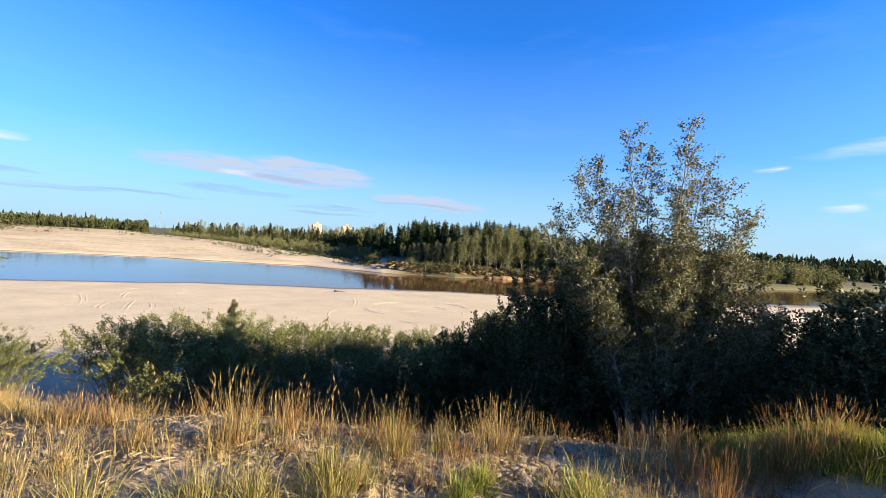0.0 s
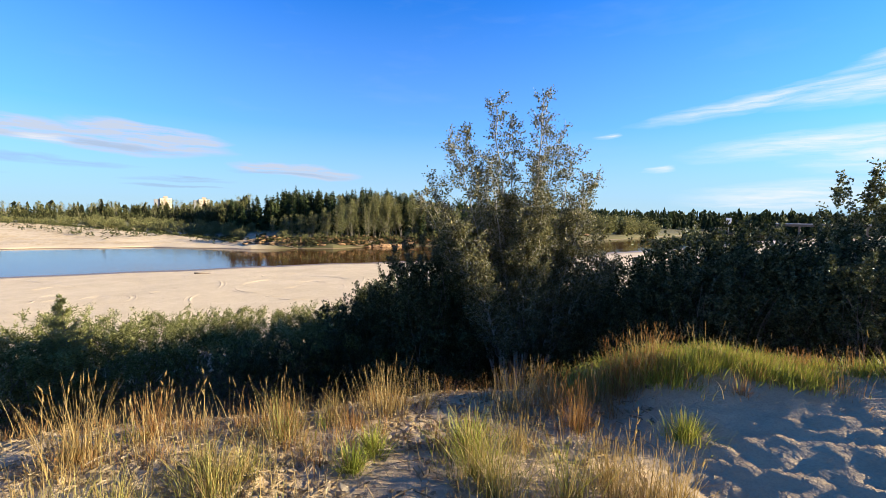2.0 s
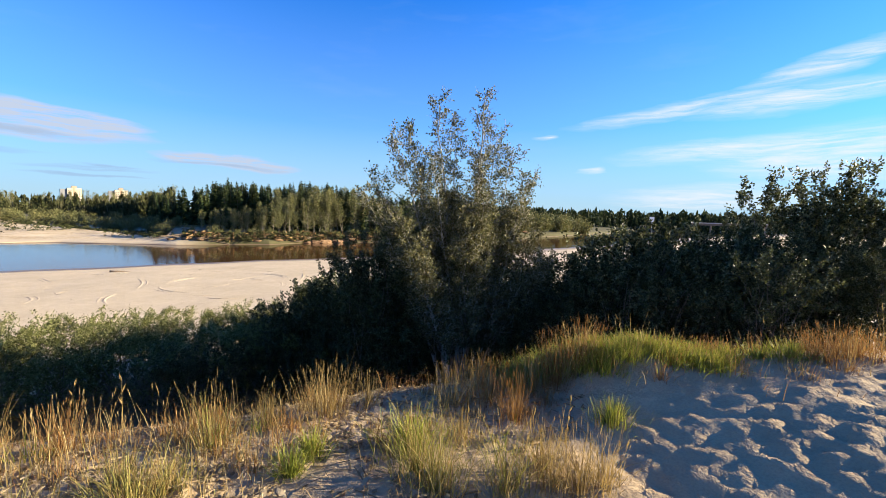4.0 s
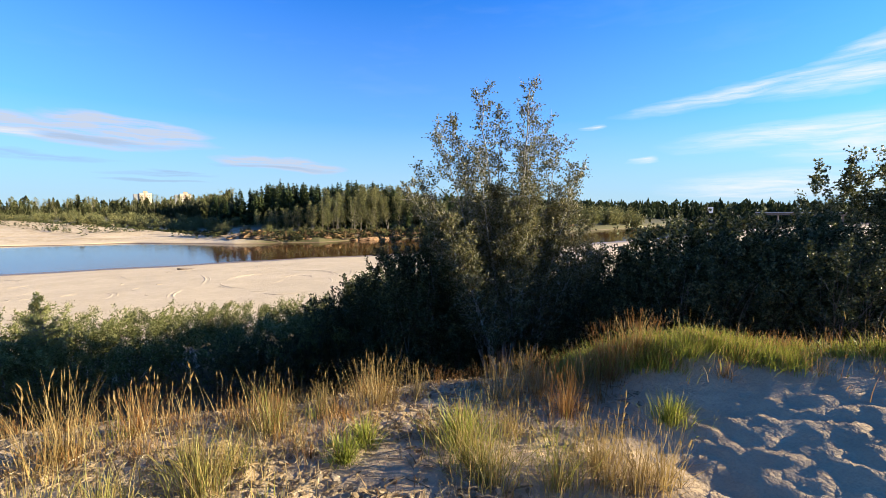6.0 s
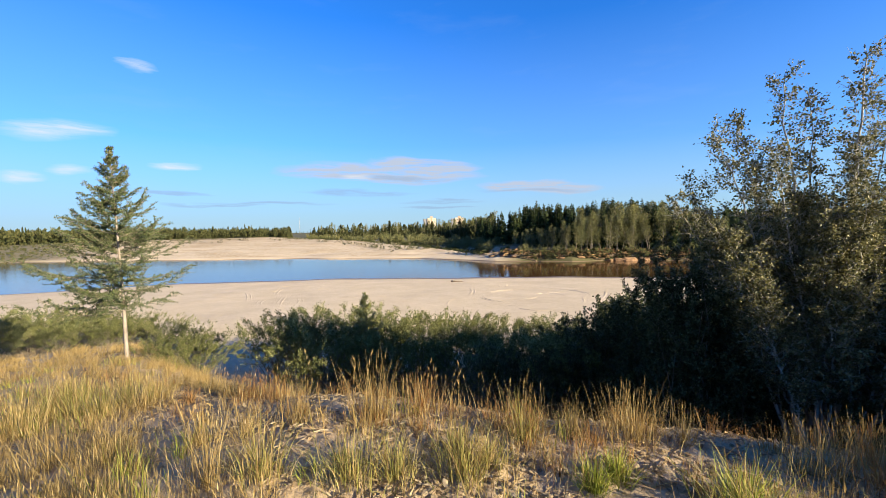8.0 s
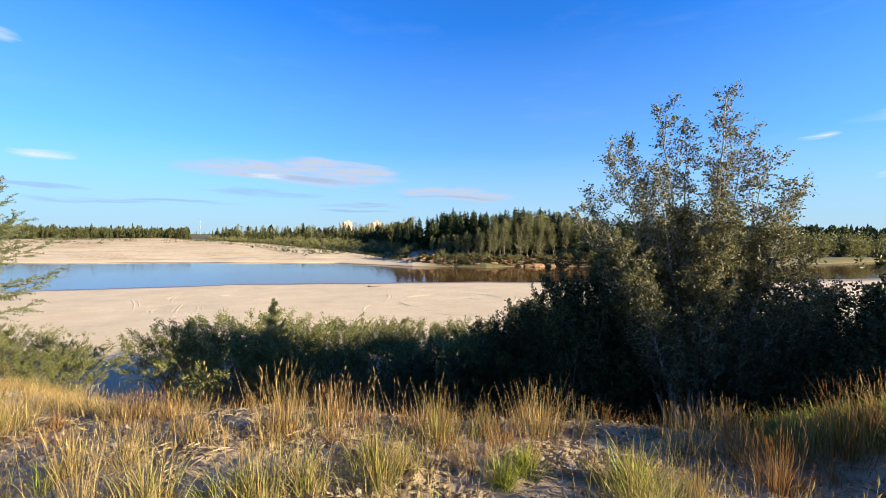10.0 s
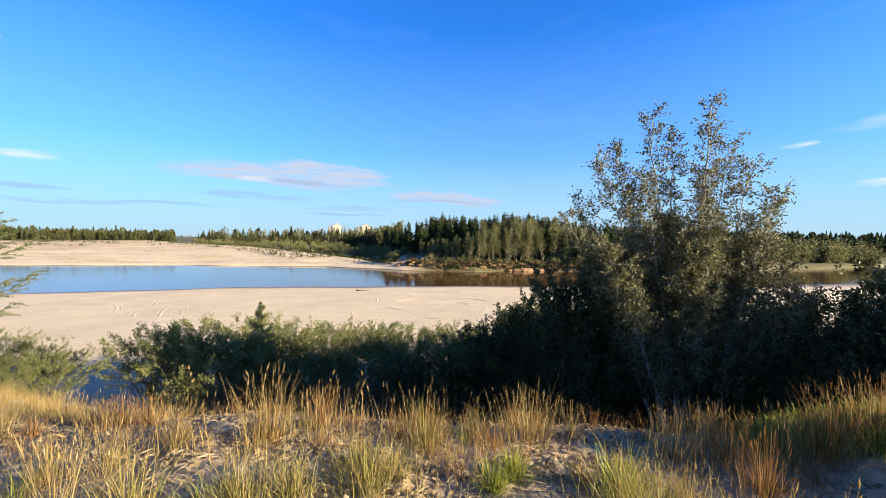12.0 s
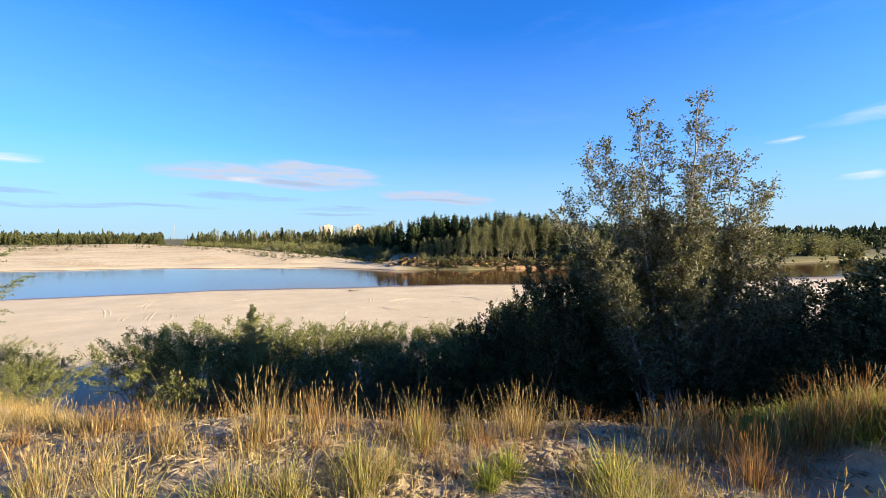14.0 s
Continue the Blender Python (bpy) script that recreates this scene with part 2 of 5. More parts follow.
M_WALL = plain("pale_facade", (0.42, 0.35, 0.25), (0.48, 0.40, 0.29), 0.05)
# the towers' shaded left side: its shade is put into this darker colour
M_WALLSHADE = plain("shaded_facade", (0.15, 0.15, 0.16), (0.20, 0.20, 0.20), 0.05)
M_BROWN = plain("brown_cladding", (0.30, 0.20, 0.13), (0.38, 0.26, 0.17), 0.1)
M_PANE = plain("window_glass", (0.05, 0.06, 0.08), (0.09, 0.10, 0.12), 0.3, 0.1)
M_STEEL = plain("galvanised_steel", (0.20, 0.21, 0.22), (0.30, 0.30, 0.31), 2.0, 0.5, 0.6)
M_WHITE = plain("white_paint", (0.76, 0.76, 0.74), (0.84, 0.84, 0.82), 3.0, 0.5)
M_CONC = plain("concrete", (0.30, 0.30, 0.30), (0.42, 0.42, 0.41), 0.4, 0.8)

# ---------------------------------------------------------------- mesh helpers


def mesh_of(name, verts, faces, mats, slots=None, smooth=False):
    me = bpy.data.meshes.new(name)
    me.from_pydata(np.asarray(verts).tolist(), [], [tuple(f) for f in faces] if not isinstance(faces, np.ndarray) else faces.tolist())
    for mt in mats:
        me.materials.append(mt)
    if slots is not None:
        me.polygons.foreach_set("material_index", np.asarray(slots, dtype=np.int32))
    if smooth:
        me.polygons.foreach_set("use_smooth", np.ones(len(me.polygons), dtype=bool))
    me.update()
    return me


def part(name, me, parent, label=""):
    ob = new(name, me)
    ob.parent = parent
    if label:
        ob["label"] = label
    return ob


def thing(name, at, label, category, group="", turn=0.0, size=1.0):
    ob = new(name)
    ob.empty_display_size = 0.2
    ob.matrix_world = pose(*at, 0, 0, turn) @ Matrix.Scale(size, 4)
    return tagged(ob, label, category, group)


def unit(v):
    return v / np.maximum(np.linalg.norm(v, axis=-1, keepdims=True), 1e-9)


def tubes(segs, sides=5):
    """Round, tapered limbs. segs: rows of x0 y0 z0 x1 y1 z1 r0 r1."""
    s = np.asarray(segs, float)
    a, b, r0, r1 = s[:, :3], s[:, 3:6], s[:, 6], s[:, 7]
    d = unit(b - a)
    ref = np.where(np.abs(d[:, 2:3]) > 0.9, [[1.0, 0, 0]], [[0, 0, 1.0]])
    u = unit(np.cross(d, ref))
    w = np.cross(d, u)
    ang = np.arange(sides) * 2 * np.pi / sides
    ring = np.cos(ang)[None, :, None] * u[:, None] + np.sin(ang)[None, :, None] * w[:, None]
    lo = a[:, None] + ring * r0[:, None, None]
    hi = b[:, None] + d[:, None] * (r1[:, None, None] * 0.3) + ring * r1[:, None, None]
    v = np.concatenate([lo, hi], 1).reshape(-1, 3)
    base = np.arange(len(s))[:, None] * 2 * sides
    k = np.arange(sides)
    k2 = (k + 1) % sides
    f = np.stack([base + k, base + k2, base + k2 + sides, base + k + sides], -1).reshape(-1, 4)
    return v, f


def leaves(pts, length, width, g, droop=0.25, along=None, spread=1.0):
    """One folded four-cornered leaf at each point."""
    n = len(pts)
    d = g.normal(size=(n, 3)) * spread
    d[:, 2] -= droop
    if along is not None:
        d = d * 0.6 + along
    d = unit(d)
    side = unit(np.cross(d, g.normal(size=(n, 3))))
    up = np.cross(d, side)
    ln = length * g.uniform(0.6, 1.25, (n, 1))
    wd = width * g.uniform(0.7, 1.2, (n, 1))
    p = np.asarray(pts)
    v = np.stack([p, p + d * ln * 0.45 + side * wd * 0.5 + up * wd * 0.12, p + d * ln, p + d * ln * 0.45 - side * wd * 0.5 + up * wd * 0.12], 1).reshape(-1, 3)
    return v, np.arange(n * 4).reshape(n, 4)


def limb(segs, tips, p, d, length, r, level, g, deep, bend=0.25, up=0.15, kids=4, shrink=0.55, start=0.3, wide=0.9):
    """A limb that bends and carries smaller ones; the last ones give the places of leaves."""
    steps = 5 if level == 0 else 4 if level < deep else 3
    p, d = np.array(p, float), unit(np.array(d, float))
    for i in range(steps):
        d = unit(d + g.normal(size=3) * bend * 0.5 + np.array([0, 0, up]) * 0.5)
        q = p + d * length / steps
        ra, rb = r * (1 - i / steps * 0.8), r * (1 - (i + 1) / steps * 0.8)
        segs.append([*p, *q, max(ra, 0.002), max(rb, 0.0015)])
        f = (i + 1) / steps
        if level >= deep - 1:
            for k in range(3):
                tips.append(p + (q - p) * g.random())
        if level < deep and f > start:
            for k in range(max(1, int(round(kids / steps + g.random() - 0.3)))):
                side = g.normal(size=3)
                side -= d * (side @ d)
                cd = unit(d * 0.8 + unit(side) * wide)
                limb(segs, tips, p + (q - p) * g.random(), cd, length * shrink * g.uniform(0.7, 1.15) * (1.15 - 0.5 * f), r * 0.5 * (1.1 - 0.5 * f), level + 1, g, deep, bend, up, kids, shrink, 0.2, wide)
        p = q


# ---------------------------------------------------------------- the lie of the land
WATER_Z = -4.85
RIM_X, RIM_Y = [-40, -14, -8, -4, 0, 1.5, 2.5, 3.3, 4.2, 5, 6, 8, 12, 40], [9.0, 6.6, 5.3, 4.2, 3.75, 3.8, 3.6, 3.1, 2.55, 1.95, 1.4, 1.0, 0.6, 0.2]
NEAR_X, NEAR_Y = [-400, -90, -58, -46, -29, -7, 10, 47, 76, 130, 400], [-60, 18, 35, 46, 52.5, 57, 58.8, 64, 71, 92, 160]
FAR_X, FAR_Y = [-400, -180, -129, -87, -60, -28, -10, 5, 17, 35, 61, 85, 112, 150, 400], [30, 66, 79, 87, 92.5, 92.5, 86, 84.3, 89, 89, 93, 104, 117, 133, 215]


def smooth(x, a, b):
    t = np.clip((x - a) / (b - a), 0, 1)
    return t * t * (3 - 2 * t)


def soft_max(a, b, k):
    return 0.5 * (a + b + np.sqrt((a - b) ** 2 + k * k))


def shores(x):
    """The near and the far water's edge, with small bays."""
    ys = np.interp(x, NEAR_X, NEAR_Y) + 0.35 * np.sin(x * 0.23 + 1.0) + 0.2 * np.sin(x * 0.61)
    yf = np.interp(x, FAR_X, FAR_Y) + 0.5 * np.sin(x * 0.17) + 0.3 * np.sin(x * 0.43 + 2.0)
    return ys, yf


def land(x, y):
    """The height of the ground, without its small relief."""
    x, y = np.asarray(x, float), np.asarray(y, float)
    ys, yf = shores(x)
    s = (y - np.interp(x, RIM_X, RIM_Y)) * 0.93
    top = -0.13 * np.maximum(0, -x - 2.0) * smooth(y, -14, 2) + (0.238 * np.clip(x - 2.45, 0, 1.5) + 0.19 * np.clip(x - 3.95, 0, 1.1) - 0.06 * np.clip(x - 5.6, 0, 8)) * smooth(y, -9, -2)
    top = np.maximum(top, -2.3)
    along, across = (x - 3.35) * 0.654 - (y - 2.92) * 0.756, (x - 3.35) * 0.756 + (y - 2.92) * 0.654
    top = top + 0.25 * np.exp(-((along / 0.62) ** 2 + (across / 0.36) ** 2)) - 0.07 * np.exp(-(((x - 1.2) / 1.6) ** 2 + ((y - 2.7) / 0.8) ** 2))
    top = top - 0.13 * np.exp(-((x - 1.35) / 0.75) ** 2) * smooth(y, -3, -1) * (1 - smooth(y, 1.6, 2.6))
    left = smooth(-x / np.maximum(y, 0.4), 0.80, 1.25)
    drop = 0.56 * (1 - left) + 0.17 * left
    bank = top - drop * 0.5 * (s + np.sqrt(s * s + 0.25)) + drop * 0.05
    floor = WATER_Z + 0.034 * np.minimum(ys - y, 60)
    near = soft_max(bank, floor, 0.35)
    d = y - yf
    sandbar = np.interp(d, [-1, 0, 0.3, 1.8, 10, 30, 70, 130, 300], [-5.0, WATER_Z, -4.67, -4.58, -4.25, -3.4, -1.9, -0.75, -0.6])
    wood = np.interp(d, [-1, 0, 0.8, 3, 12, 60, 400], [-5.2, WATER_Z, -4.3, -3.75, -3.5, -2.6, -1.2])
    w = smooth(x / np.maximum(y, 1), -0.22, -0.06)
    w = np.maximum(w, smooth(d, 150, 400))
    # the back of the bar falls away towards the thickets
    az_, r_ = np.degrees(np.arctan2(x, np.maximum(y, 1))), np.hypot(x, y)
    edge = np.interp(az_, [-31, -27, -20, -12, -7], [234, 204, 165, 132, 112])
    sandbar = sandbar - 1.5 * smooth(r_, edge - 24, edge - 5) * smooth(az_, -36, -31) * (1 - smooth(az_, -7.5, -5.5))
    far = sandbar * (1 - w) + wood * w
    depth = np.minimum(y - ys, yf - y)
    bed = WATER_Z - 0.10 * np.clip(depth, 0, 14)
    return np.where(y < ys, near, np.where(y < yf, bed, far))


def ground_z(x, y):
    return float(land(x, y))


def relief(x, y, z, r):
    """Trampled, wind-worn sand close by; low swells further off."""
    v = Vector((x, y, 0.0))
    if r < 14:
        k = 1 - min(max((r - 8) / 6, 0), 1)
        # swells, trodden lumps and small wind ridges, longest across the wind
        u, w = x * 0.57 - y * 0.82, x * 0.82 + y * 0.57
        a = noise.noise(v * 1.1) * (0.018 - 0.006 * min(max(x - 1.0, 0.0), 1.0)) + noise.noise(Vector((u * 1.7, w * 2.6, 3))) * 0.008
        c = noise.noise(Vector((u * 3.6 + a * 8, w * 9.5, 7)))
        e = noise.noise(Vector((u * 6.5, w * 15.0 + a * 10, 21)))
        b = (0.3 - abs(c)) * 0.016 + e * 0.024 + noise.noise(v * 8.5) * 0.014 + noise.noise(Vector((u * 9.0, w * 17.0, 4))) * 0.007
        return k * (a + b)
    if r < 320 and z > WATER_Z + 0.12:
        # hummocks and worn edges of the far sand bar and the beach
        k = min(1.0, (z - WATER_Z) * 1.2) * min((r - 14) / 6, 1)
        if y > 70:
            return k * (noise.noise(v * 0.07) * 0.30 + noise.noise(Vector((x * 0.14, y * 0.30, 0))) * 0.26)
        return k * (noise.noise(v * 0.10) * 0.08 + noise.noise(v * 0.28) * 0.03)
    return 0.0


def steps_out(first, last, step, growth, widest=1e9):
    """Distances from first to last in steps that grow."""
    out = [first]
    while out[-1] < last:
        out.append(out[-1] + step)
        step = min(step * growth, widest)
    return out


def build_ground():
    # one sheet: close steps where the camera stands, rows that follow both water's edges, wide steps to the horizon
    near_x = np.arange(-6.0, 7.5, 0.045)
    out = np.array(steps_out(0.05, 62, 0.045, 1.03, 1.2))
    far_out = np.array(steps_out(out[-1] + 1.4, 4600, 1.5, 1.13))
    out = np.concatenate([out, far_out])
    xs = np.concatenate([(-6.0 - out)[::-1], near_x, near_x[-1] + out])
    back = steps_out(0.04, 5.0, 0.045, 1.022)
    back += steps_out(back[-1] + 0.3, 4600, 0.35, 1.12)
    back = 0.6 - np.array(back)[::-1]
    fore = np.concatenate([np.arange(0.6, 6.5, 0.042), 6.5 + np.array(steps_out(0.0, 9.0, 0.045, 1.045))])
    common = np.concatenate([back, fore])
    ys, yf = shores(xs)
    ya = np.maximum(ys, common[-1] + 5.0)
    yb = np.maximum(yf, ya + 8.0)
    rows = [np.full(len(xs), q) for q in common]
    y0 = common[-1]
    rows += [y0 + (ya - 2.5 - y0) * q for q in np.linspace(0, 1, 40)[1:]]
    rows += [ya + q for q in (-1.8, -1.2, -0.8, -0.5, -0.25, 0.0, 0.25, 0.6, 1.2, 2.5)]
    rows += [ya + 2.5 + (yb - ya - 4.0) * q for q in np.linspace(0, 1, 9)[1:]]
    rows += [yb + q for q in (-1.0, -0.6, -0.3, 0.0, 0.1, 0.2, 0.3, 0.5, 0.8, 1.2, 1.8, 2.5)]
    rows += [yb + q for q in steps_out(3.3, 4600, 0.9, 1.06)]
    Y = np.array(rows)
    nr, na = Y.shape
    X = np.repeat(xs[None], nr, 0).ravel()
    Y = Y.ravel()
    Z = land(X, Y)
    Rf = np.hypot(X, Y)
    for i in np.where(Rf < 320)[0]:
        Z[i] += relief(X[i], Y[i], Z[i], Rf[i])
    i = np.arange(nr - 1)[:, None] * na
    j = np.arange(na - 1)
    f = np.stack([i + j, i + j + 1, i + na + j + 1, i + na + j], -1).reshape(-1, 4)
    verts = np.stack([X, Y, Z], 1)
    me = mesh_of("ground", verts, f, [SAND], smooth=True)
    x, y, z = verts.T
    ys, yf = shores(x)
    s = y - np.interp(x, RIM_X, RIM_Y)
    left = smooth(-x - 0.25 * y, 1.5, 6.0)
    grass = (0.26 + 0.16 * smooth(-x, 0.5, 4)) * (1 - smooth(x, 1.6, 3.2)) * smooth(y, 0.2, 2) * (1 - smooth(s, 0, 1)) + 0.42 * smooth(s, -0.9, 0.2) * (1 - smooth(s, 5, 9)) + 0.2 * left * (1 - smooth(s, 5, 12))
    grass = np.where(y > ys, 0, grass)
    ratio = x / np.maximum(y, 1)
    d = y - yf
    wood = np.where(d > -2, smooth(ratio, -0.14, -0.04) * smooth(d, -1.5, -0.2), 0)
    wood = np.maximum(wood, np.where(y > yf, smooth(np.hypot(x, y), 230, 300), 0))
    wood = np.maximum(wood, np.where((d > 0) & (ratio > -0.62), smooth(d - np.interp(ratio, [-0.62, -0.5, -0.2, -0.1], [125, 106, 40, 24]), 0, 12), 0))
    wood = np.maximum(wood, smooth(np.hypot(x, y), 300, 420))
    # the overgrown bank beyond the far end of the bar
    az_ = np.degrees(np.arctan2(x, np.maximum(y, 1)))
    wood = np.maximum(wood, 0.8 * smooth(-az_, 51, 57) * smooth(np.hypot(x, y), 135, 165) * (y > yf))
    # ground darkened to deepen the shade under the shrubs, dead grass on the sand bar
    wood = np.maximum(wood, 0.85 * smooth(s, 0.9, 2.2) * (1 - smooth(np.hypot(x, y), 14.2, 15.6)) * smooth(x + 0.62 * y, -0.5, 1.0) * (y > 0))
    grass = np.maximum(grass, np.where((d > 4) & (ratio < -0.05), 0.50 + 0.1 * smooth(d, 20, 80), 0))
    wet = np.where((y > ys - 3) & (y < yf + 2.0), 1 - smooth(z, WATER_Z + 0.02, WATER_Z + 0.13), 0)
    wet = np.maximum(wet, 0.62 * smooth(x, 34, 48) * smooth(y, ys - 9, ys - 2) * (y < ys + 1))
    att = me.color_attributes.new("cover", "FLOAT_COLOR", "POINT")
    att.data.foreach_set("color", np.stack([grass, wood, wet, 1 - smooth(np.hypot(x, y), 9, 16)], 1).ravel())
    return tagged(new("ground", me), "pale river sand with dry grass litter and dark forest floor beyond", "ground", kind="structure")


build_ground()

wv, wf = [], []
for ix, xx in enumerate(np.linspace(-420, 420, 29)):
    for yy in (-80.0, 20.0, 60.0, 100.0, 240.0):
        wv.append((xx, yy, WATER_Z))
for ix in range(28):
    for k in range(4):
        a = ix * 5 + k
        wf.append((a, a + 5, a + 6, a + 1))
# a thin sheet with an underside, lying in the channel
deep = [(x, y, WATER_Z - 3.5) for x, y, _ in wv]
nn = len(wv)
tagged(new("water", mesh_of("water", wv + deep, wf + [tuple(nn + i for i in reversed(f)) for f in wf], [WATER])),
       "calm brown river water mirroring blue sky and trees", "river", kind="structure")

# ---------------------------------------------------------------- trees and shrubs


def crown_thing(name, at, label, category, stems, crown, wood_mat, leaf_mat, group="", turn=0.0, size=1.0, stem_name="trunk", crown_name="crown"):
    t = thing(name, at, label, category, group, turn, size)
    v, f = stems
    wood = part(stem_name, mesh_of(name + "_" + stem_name, v, f, [wood_mat], smooth=True), t)
    if stem_name == "branchwork":
        tagged(wood, kind="stuff")
    v, f = crown
    part(crown_name, mesh_of(name + "_" + crown_name, v, f, [leaf_mat]), t)
    return t


def make_shrub(seed, height, width, count, leaf=(0.055, 0.016), mat=M_WILLOW, name="willow_bush", label="", kids=4, shoot=0.30):
    g = np.random.default_rng(seed)
    segs, tips = [], []
    for k in range(int(9 + width * 3)):
        a = g.random() * 2 * np.pi
        lean = g.random() ** 0.7 * width / height * 0.62
        base = np.array([math.cos(a), math.sin(a), 0]) * g.random() * width * 0.16
        limb(segs, tips, base, (math.cos(a) * lean, math.sin(a) * lean, 1), height * g.uniform(0.6, 0.98), 0.022, 0, g, 2, 0.28, 0.10, kids, 0.45, 0.15, 0.8)
    tips = np.array(tips)
    tips = tips[np.hypot(tips[:, 0], tips[:, 1]) < width * 0.62]
    segs = np.array([q for q in segs if q[6] > 0.0055])
    # a close, rounded top at the full height
    k = height / np.percentile(tips[:, 2], 95.5)
    tips = tips[tips[:, 2] * k < height * g.uniform(0.9, 1.03, len(tips))] * k
    segs = segs[(np.maximum(segs[:, 2], segs[:, 5]) * k < height * 0.94) & (np.hypot(segs[:, 3], segs[:, 4]) < width * 0.5)]
    segs[:, :6] *= k
    # leafy shoots, closest on the outside and the top; a few inside
    rad = np.hypot(tips[:, 0], tips[:, 1]) / (0.5 * width)
    wgt = (0.25 + tips[:, 2] / height) ** 1.3 * (0.35 + rad)
    per = 14
    foot = tips[g.choice(len(tips), count // per, p=wgt / wgt.sum())]
    way = unit(foot - np.array([0, 0, height * 0.35]) + np.array([0, 0, 0.35 * height]) + g.normal(size=foot.shape) * 0.35 * height)
    u = g.random((len(foot), per, 1))
    pick = (foot[:, None] + way[:, None] * (u - 0.25) * shoot * g.uniform(0.6, 1.2, (len(foot), 1, 1)) + g.normal(size=(len(foot), per, 3)) * 0.035).reshape(-1, 3)
    pick[:, 2] = np.maximum(pick[:, 2], 0.05)
    return crown_thing(name, (0, 0, -60), label, "bush", tubes(segs, 3), leaves(pick, leaf[0], leaf[1], g, 0.0, along=np.repeat(way, per, 0) * 0.55), M_BARK, mat, stem_name="branchwork", crown_name="foliage")


def polar(azimuth, r):
    a = radians(azimuth)
    return r * math.sin(a), r * math.cos(a)


def stand(ob, azimuth, r, size=1.0, turn=0.0, sink=0.05, **tags):
    x, y = polar(azimuth, r)
    c = copy_thing(ob, pose(x, y, ground_z(x, y) - sink, 0, 0, turn) @ Matrix.Scale(size, 4))
    c.scale = (size, size, size)
    return tagged(c, **tags)


def drop_master(ob):
    for o in (*ob.children_recursive, ob):
        bpy.data.objects.remove(o)


W_LABEL = "grey-green willow bush growing in the sand below the bank"
willows = [make_shrub(10 + k, 3.0, 3.9, 9800, (0.115, 0.034), label=W_LABEL, shoot=0.42) for k in range(4)]
g0 = np.random.default_rng(3)
# the long row of willows at the foot of the bank: top elevation wanted, by azimuth
ROW = [(-35.2, 14.8, -10.6), (-33, 15.2, -9.9), (-30, 14.6, -10.4), (-27, 15.3, -10.3), (-24.2, 15.0, -9.9), (-21, 14.6, -10.9), (-18, 15.2, -11.0), (-15, 14.8, -11.4),
       (-12, 15.1, -11.4), (-9, 14.7, -11.9), (-6, 15.0, -11.8), (-3, 14.8, -11.8), (0, 14.6, -12.0), (3, 14.4, -11.6), (6, 14.0, -11.8), (9, 13.4, -12.2), (4.5, 11.8, -13.8), (8.5, 11.2, -13.8), (-33.2, 13.4, -12.4), (-28.5, 13.2, -12.6),
       (-23, 13.0, -12.8), (-17, 13.0, -13.2), (-11, 12.8, -13.4), (-5, 12.6, -13.6), (1, 12.2, -13.4)]
for k, (a, r, e) in enumerate(ROW):
    x, y = polar(a, r)
    h = 1.65 + r * math.tan(radians(e)) - ground_z(x, y)
    stand(willows[k % 4], a, r, h / 3.14, g0.uniform(0, 360), group="willow row")
# willows on the left, behind the larch
for k, (a, r, e) in enumerate([(-61, 26, -6.6), (-58.5, 26, -6.8), (-55.5, 25.5, -7.3), (-52.5, 25, -7.9), (-49.5, 24, -8.7), (-65, 25, -6.6),
                               (-49.0, 12.6, -11.3), (-46.4, 12.9, -11.0), (-44.6, 12.7, -12.2),
                               (-59, 23.5, -7.9), (-55, 23, -8.3), (-51.5, 22.5, -9.0), (-48, 22, -9.6), (-45.4, 21.5, -10.2), (-62.5, 23, -7.8), (-43.3, 20.5, -11.6), (-47.4, 11.9, -12.4),
                               (-60, 24.7, -7.3), (-57, 24.4, -7.5), (-54, 24.2, -7.9), (-50.8, 23.6, -8.5), (-47.8, 23.2, -9.2), (-63.5, 24.4, -7.0), (-57, 22.2, -8.8), (-53.2, 21.8, -9.3), (-61, 22.0, -8.6)]):
    x, y = polar(a, r)
    h = 1.65 + r * math.tan(radians(e)) - ground_z(x, y)
    stand(willows[(k + 1) % 4], a, r, h / 3.14, g0.uniform(0, 360), label="low sunlit willow bush on the sand near the larch", group="willows by the larch")
for w_ in willows:
    drop_master(w_)

A_LABEL = "tall dark leafy shrub shading the foot of the bank"
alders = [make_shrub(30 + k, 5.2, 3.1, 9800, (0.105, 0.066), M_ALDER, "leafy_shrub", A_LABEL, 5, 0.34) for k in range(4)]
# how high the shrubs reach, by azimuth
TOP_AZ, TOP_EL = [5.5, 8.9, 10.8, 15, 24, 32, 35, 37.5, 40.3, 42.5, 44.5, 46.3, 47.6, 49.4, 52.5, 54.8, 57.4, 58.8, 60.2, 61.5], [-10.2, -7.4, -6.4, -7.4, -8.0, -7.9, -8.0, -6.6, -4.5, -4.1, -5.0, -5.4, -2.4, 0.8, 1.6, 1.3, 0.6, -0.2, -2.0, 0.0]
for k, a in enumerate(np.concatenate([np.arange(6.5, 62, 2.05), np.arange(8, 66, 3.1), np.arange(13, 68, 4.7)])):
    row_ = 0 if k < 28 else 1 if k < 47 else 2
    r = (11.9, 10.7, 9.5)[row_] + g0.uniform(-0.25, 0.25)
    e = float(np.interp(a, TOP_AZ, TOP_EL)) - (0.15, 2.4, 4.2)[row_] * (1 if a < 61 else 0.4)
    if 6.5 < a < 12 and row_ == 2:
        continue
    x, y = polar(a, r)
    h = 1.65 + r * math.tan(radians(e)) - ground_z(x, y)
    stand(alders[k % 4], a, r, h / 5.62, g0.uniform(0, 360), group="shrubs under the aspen")
